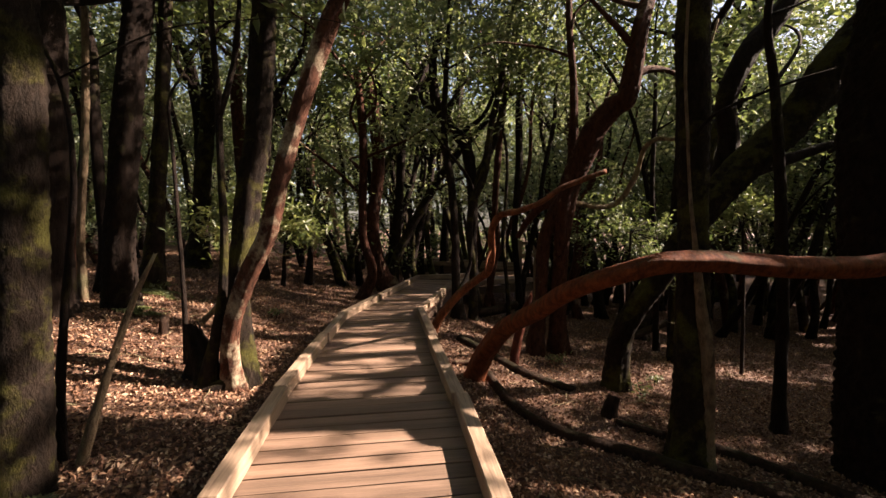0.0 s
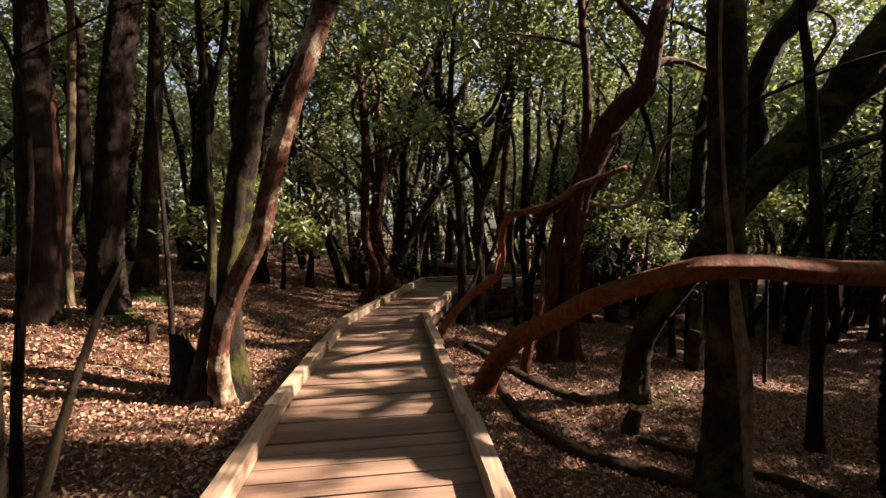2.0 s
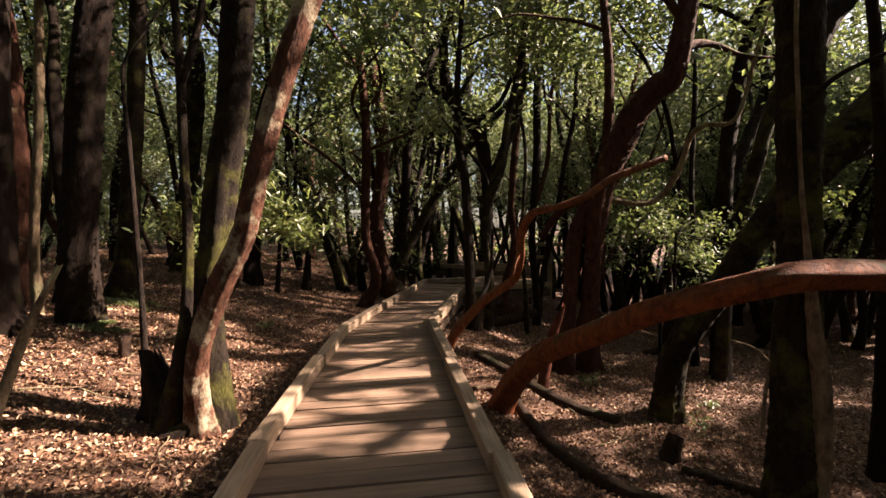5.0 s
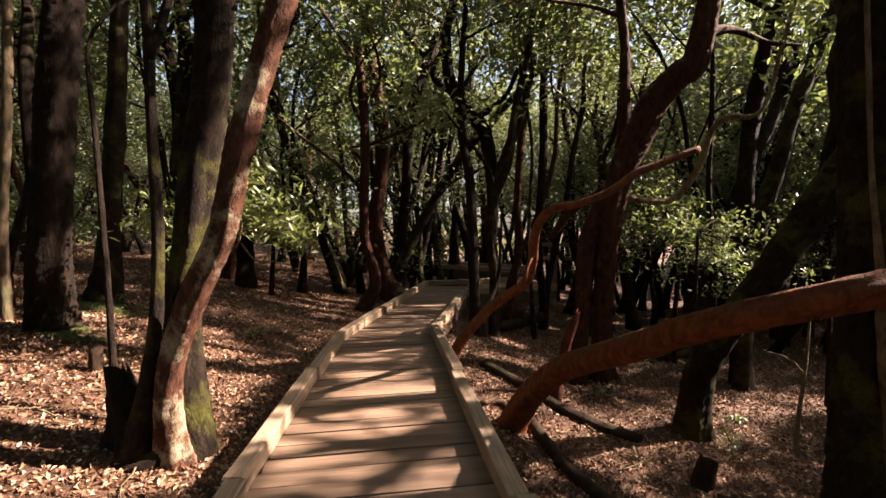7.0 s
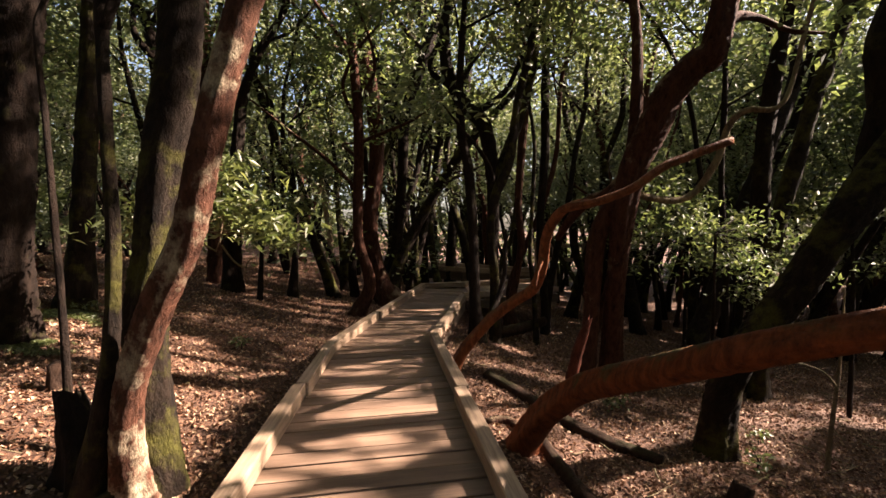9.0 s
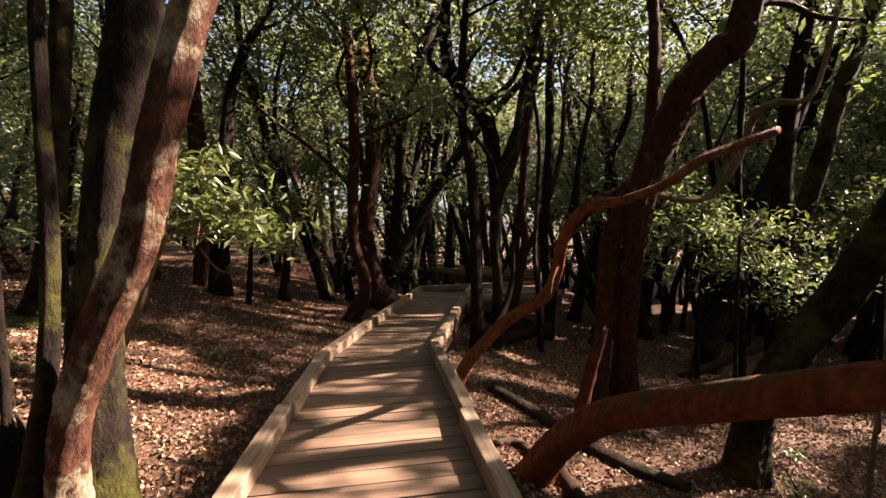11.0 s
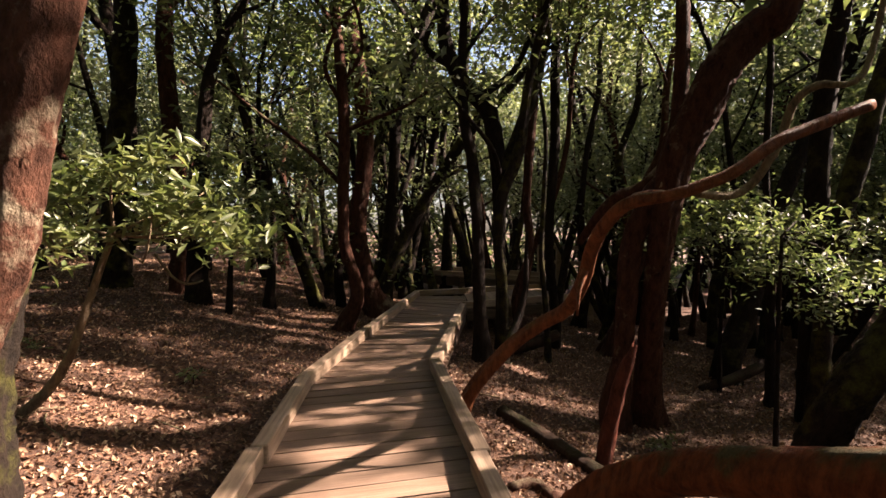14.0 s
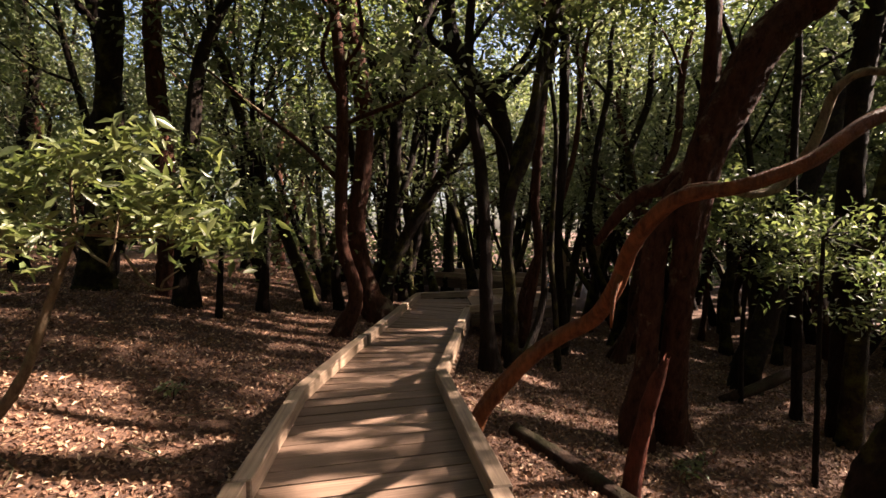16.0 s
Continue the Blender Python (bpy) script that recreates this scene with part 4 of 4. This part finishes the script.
shrub("leafy_shrub", None, [(5.4, 8.6, -1.2, 0.035), (5.4, 8.6, 0.4, 0.028), (5.35, 8.6, 1.5, 0.02)], bark_dark, leaf_young,
      [(5.1, 8.5, 1.9), (5.5, 8.5, 2.0), (5.8, 8.7, 1.8), (5.2, 8.7, 1.6)], 0.35, 160, 0.12, "bright green young laurel shrub", 83)
shrub("leafy_shrub", None, [(-3.62, 10.84, 0.15, 0.06), (-3.59, 10.84, 0.71, 0.045), (-3.56, 10.84, 1.24, 0.03)], bark_dark, leaf_green,
      [(-3.4, 10.8, 1.5), (-3.9, 10.8, 1.6), (-3.0, 11.0, 1.9), (-3.5, 11.0, 2.2), (-4.2, 11.1, 2.0), (-3.1, 10.7, 1.3), (-2.7, 11.2, 2.6), (-3.2, 11.2, 2.9), (-4.0, 11.2, 2.6)], 0.5, 260, 0.12, "dark laurel shrub with glossy leaves", 84)


# ---- the forest around ----
def on_walk(x, y):
    near = -4 < y < 15 and at_y(LEFT, min(max(y, -3), 14.3))[0] - 0.45 < x < at_y(RIGHT, min(max(y, -3), 12.3))[0] + 0.45
    turn = 0.0 < x < 3.2 and 11.9 + 0.4 * x < y < 15.4 + 0.4 * x
    back = -18.5 < x < 4.5 and abs(y - (16.3 + (4.1 - x) * 0.497)) < 1.5
    return near or turn or back


def in_beam(x, y):
    """True where a trunk would stand in the sun that falls on the red trunk's foot."""
    return any(x > a + 4 and c + sun_dir.z / sun_dir.x * (x - a) < 10 and abs(y - b - sun_dir.y / sun_dir.x * (x - a)) < 0.65 for a, b, c, _ in GLEAMS)


def build_forest():
    rng = np.random.default_rng(77)
    placed = [(-2.5, 2.75), (-6.6, 8.2), (-5.4, 8), (-6.9, 11.4), (-2.3, 5.1), (-1.4, 11.5), (1.65, 8.4), (2.4, 4.6), (2.5, 6.8), (3, 3.25), (3.85, 5.4), (4.6, 11.2), (4.56, 9.3), (-5.1, 13.3), (-4.6, 11.5), (-6.5, 12.5), (0.5, 10.4)]
    wood_pieces, wood_leaves = [], []
    tries = 0
    while len(placed) < 500 and tries < 16000:
        tries += 1
        if tries % 3 == 0:
            x, y = rng.uniform(-26, 34), rng.uniform(-18, 40)
        else:
            x, y = rng.uniform(-9, 14), rng.uniform(11.5, 28)
        if on_walk(x, y):
            continue
        ahead = y > 0 and abs(x + 0.3) < 0.97 * y + 1.5
        if -3 < y < 12.5 and -8 < x < 6.5:      # the open floor that the walk crosses
            continue
        if y < 0 and abs(x) < (2.2 if y > -9 else 0.2):
            continue
        if in_beam(x, y):
            continue
        gap = 0.85 if (ahead and y > 12 and x > -3) else 1.5 if (ahead and y > 8) else 2.2
        if any((x - a) ** 2 + (y - b) ** 2 < gap * gap for a, b in placed):
            continue
        if y > 22 and -9 < x < 16 and rng.random() < 0.9:     # the wood thins out to its edge
            continue
        placed.append((x, y))
        far = math.hypot(x, y) > 24
        g = float(ground_z(x, y)) - 0.1
        h = rng.uniform(7.0, 11.0)
        r0 = rng.uniform(0.06, 0.15)
        kind = rng.random()
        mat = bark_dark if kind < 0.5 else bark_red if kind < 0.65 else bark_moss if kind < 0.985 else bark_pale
        seen = ahead and not far
        ob = None if not seen else thing("forest_tree", "slender crooked laurel tree in the dense forest", "tree", "forest trees")
        lean = rng.standard_normal(2) * 0.13
        if x > 2:
            lean = lean + (0.10, 0)
        pieces, heads = [], []
        for s in range(rng.choice((1, 1, 1, 2))):
            p, pts = np.array((x, y, g)), []
            d = np.array((*(lean + rng.standard_normal(2) * (0.08 + 0.12 * (s > 0))), 1.0))
            r = r0 * (1 if s == 0 else rng.uniform(0.5, 0.85))
            n = 9
            for k in range(n):
                pts.append((*p, r * (1.25 if k == 0 else 1.0) * (1 - 0.085 * k)))
                d = d + rng.standard_normal(3) * (0.17, 0.17, 0.03)
                d[:2] *= 0.9
                p = p + d / np.linalg.norm(d) * h / n
            pieces.append(tube(pts, 8 if seen else 5, rng, step=0.3 if seen else 0.6, rough=0.12, flare=0.2))
            heads.append(np.array(pts[-1][:3]))
            for k in range(6):
                q = np.array(pts[rng.integers(3, n)])
                ang = rng.uniform(0, 6.28)
                lp = grow(rng, q[:3], (math.cos(ang), math.sin(ang), 0.8), q[3] * 0.5, rng.uniform(1.0, 2.6), 0.4, 3)
                pieces.append(tube(lp, 6 if seen else 4, rng, step=0.4 if seen else 0.8, rough=0.05))
                heads += [np.array(lp[-1][:3]), np.array(lp[2][:3])]
            if 12 < y < 22 and rng.random() < (0.9 if x < -3 else 0.4):            # low sprouting sprays
                for k in range(2):
                    q = np.array(pts[rng.integers(1, 4)])[:3]
                    heads.append(q + rng.standard_normal(3) * (0.5, 0.5, 0.3))
        # low leaves added, mostly out of view, to hold back skylight
        if not seen and (y < 14 or x < -7):
            for k in range(3):
                heads.append(np.array((x, y, rng.uniform(0.8, 3.2))) + rng.standard_normal(3) * (0.7, 0.7, 0.1))
        reach = math.hypot(x + 0.6, y - 2.5)
        # boughs added high over the walk, out of view, to shade it
        if reach < 13 and y < 12:
            for k in range(3):
                q = np.array(pts[rng.integers(n - 3, n)][:3])
                aim = np.array((-0.6 + rng.normal(0, 1.8), 2.5 + rng.normal(0, 3.5), rng.uniform(6.0, 9.5)))
                tip = q + (aim - q) * rng.uniform(0.35, 0.95)
                tip[2] = max(tip[2], 5.8)
                mid = (q + tip) / 2 + rng.standard_normal(3) * 0.3 + (0, 0, 0.5)
                pieces.append(tube([(*q, 0.05), (*mid, 0.035), (*tip, 0.01)], 6, rng, step=0.4, rough=0.05))
                heads += [mid, tip, tip + rng.standard_normal(3) * 0.7, (mid + tip) / 2]
        # crowns towards the sun are thickened to shade the walk and slope
        pl = clumps(rng, heads, 1.05, (230 if x < -0.36 * y else 160 if x > 2.5 and y < 17 else 95) if seen else 115 if 4 < x < 16 and -1 < y < 14 else 64 if y < 10 or x < 3 or y > 20 else 92)
        pl = pl[pl[:, 2] > (3.4 if seen and y < 12 else 0.4)]
        if seen:
            v, f = joined(pieces)
            link_mesh("trunk", v, f, mat, ob)
            leaf_mesh("crown", pl, 0.125, rng, leaf_heath if rng.random() < 0.5 else leaf_green, ob, slim=0.5)
        else:
            wood_pieces += pieces
            wood_leaves.append(pl)
    # far trees, and unseen ones added only for the shade they cast
    v, f = joined(wood_pieces)
    wood = tagged(link_mesh("surrounding_woods", v, f, bark_dark), "dense laurel woods around the boardwalk, partly unseen and added for shade", "woods", kind="stuff")
    leaf_mesh("crown", np.vstack(wood_leaves), 0.30, rng, leaf_green, wood, slim=0.5)


build_forest()


# ---- undergrowth ----
def build_undergrowth():
    rng = np.random.default_rng(31)
    heads = []
    while len(heads) < 900:
        x, y = rng.uniform(-26, 34), rng.uniform(-20, 38)
        # behind: unseen leaves added as a screen against skylight
        behind = y < -5 or (x < -9.5 and y < 10) or (x > 9 and y < 10)
        beyond = y > 21 + 0.25 * x
        if (behind or beyond) and not on_walk(x, y):
            heads.append(np.array((x, y, float(ground_z(x, y)) + rng.uniform(0.2, 3.6 if behind else 2.5))))
    ob = leaf_mesh("undergrowth", clumps(rng, heads, 1.0, 110), 0.26, rng, leaf_green, None, slim=0.5)
    tagged(ob, "dark green leafy undergrowth beyond, with an unseen added screen against skylight", "undergrowth", kind="stuff")
    pieces = []
    for k in range(130):
        x, y = rng.uniform(-6.5, 6.5), rng.uniform(2.5, 12)
        if on_walk(x, y):
            continue
        a, ln = rng.uniform(0, 6.28), rng.uniform(0.15, 0.6)
        pts = [(x + math.cos(a) * ln * t + rng.normal(0, 0.02), y + math.sin(a) * ln * t + rng.normal(0, 0.02), 0, 0.007 * (1.2 - t * 0.7)) for t in (0, 0.35, 0.7, 1)]
        pieces.append(tube([(px, py, float(ground_z(px, py)) + 0.028, r) for px, py, _, r in pts], 5, rng, step=0.15, rough=0.05))
    v, f = joined(pieces)
    tagged(link_mesh("fallen_twigs", v, f, bark_pale), "thin dry twigs scattered over the leaf litter", "twigs", kind="stuff")


build_undergrowth()
for k, (x, y) in enumerate(((3.25, 7.3), (1.95, 8.0), (1.8, 7.85), (-4.75, 8.05), (-2.75, 7.9), (2.7, 6.5))):
    g = float(ground_z(x, y))
    shrub("seedling", None, [(x, y, g - 0.03, 0.006), (x, y, g + 0.06, 0.005), (x + 0.01, y, g + 0.11, 0.004)], bark_dark, leaf_young,
          [(x - 0.06, y, g + 0.13), (x + 0.06, y + 0.03, g + 0.15), (x, y - 0.05, g + 0.1)], 0.09, 16, 0.07, "small green laurel seedling in the leaf litter", 400 + k)


# ---- moss ----
def moss_patch(x, y, rx, ry, seed):
    rng = np.random.default_rng(seed)
    n = 2600
    a, r = rng.uniform(0, 6.28, n), np.sqrt(rng.random(n)) * rng.uniform(0.7, 1.1, n)
    px, py = x + rx * r * np.cos(a), y + ry * r * np.sin(a)
    keep = value_noise(px * 6.0, py * 6.0) > 0.3
    px, py, r = px[keep], py[keep], r[keep]
    c = np.stack([px, py, ground_z(px, py) + 0.03 + 0.05 * np.clip(1 - r, 0, 1) * rng.random(len(px))], -1)
    ob = leaf_mesh("moss_patch", c, 0.035, rng, leaf_young, None, slim=0.35, lift=0.5, cull=False)
    tagged(ob, "low patch of green moss on the forest floor", "moss", kind="stuff")


moss_patch(-4.75, 7.9, 0.6, 0.35, 501)
moss_patch(-4.3, 6.75, 0.4, 0.25, 502)
moss_patch(-2.3, 2.55, 0.25, 0.2, 503)


# ---- leaf litter ----
def build_litter():
    rng = np.random.default_rng(9)
    n = 225000
    y = 1.0 + 17.0 * rng.random(n) ** 1.5
    x = rng.uniform(-1, 1, n) * (2.5 + 0.75 * y)
    c = np.stack([x, y, ground_z(x, y) + 0.004 + 0.022 * rng.random(n)], -1)
    lw = np.array([(a, b) for a, b in LEFT])
    l = np.interp(y, lw[:, 1], lw[:, 0])
    r = np.interp(y, [p[1] for p in RIGHT], [p[0] for p in RIGHT])
    keep = ~((x > l - 0.03) & (x < r + 0.03) & (y < 14.3))
    ob = leaf_mesh("leaf_litter", c[keep], 0.046, rng, litter_brown, None, slim=0.5, lift=0.5, cull=False)
    tagged(ob, "layer of dry brown fallen laurel leaves", "leaf litter", kind="stuff")


build_litter()
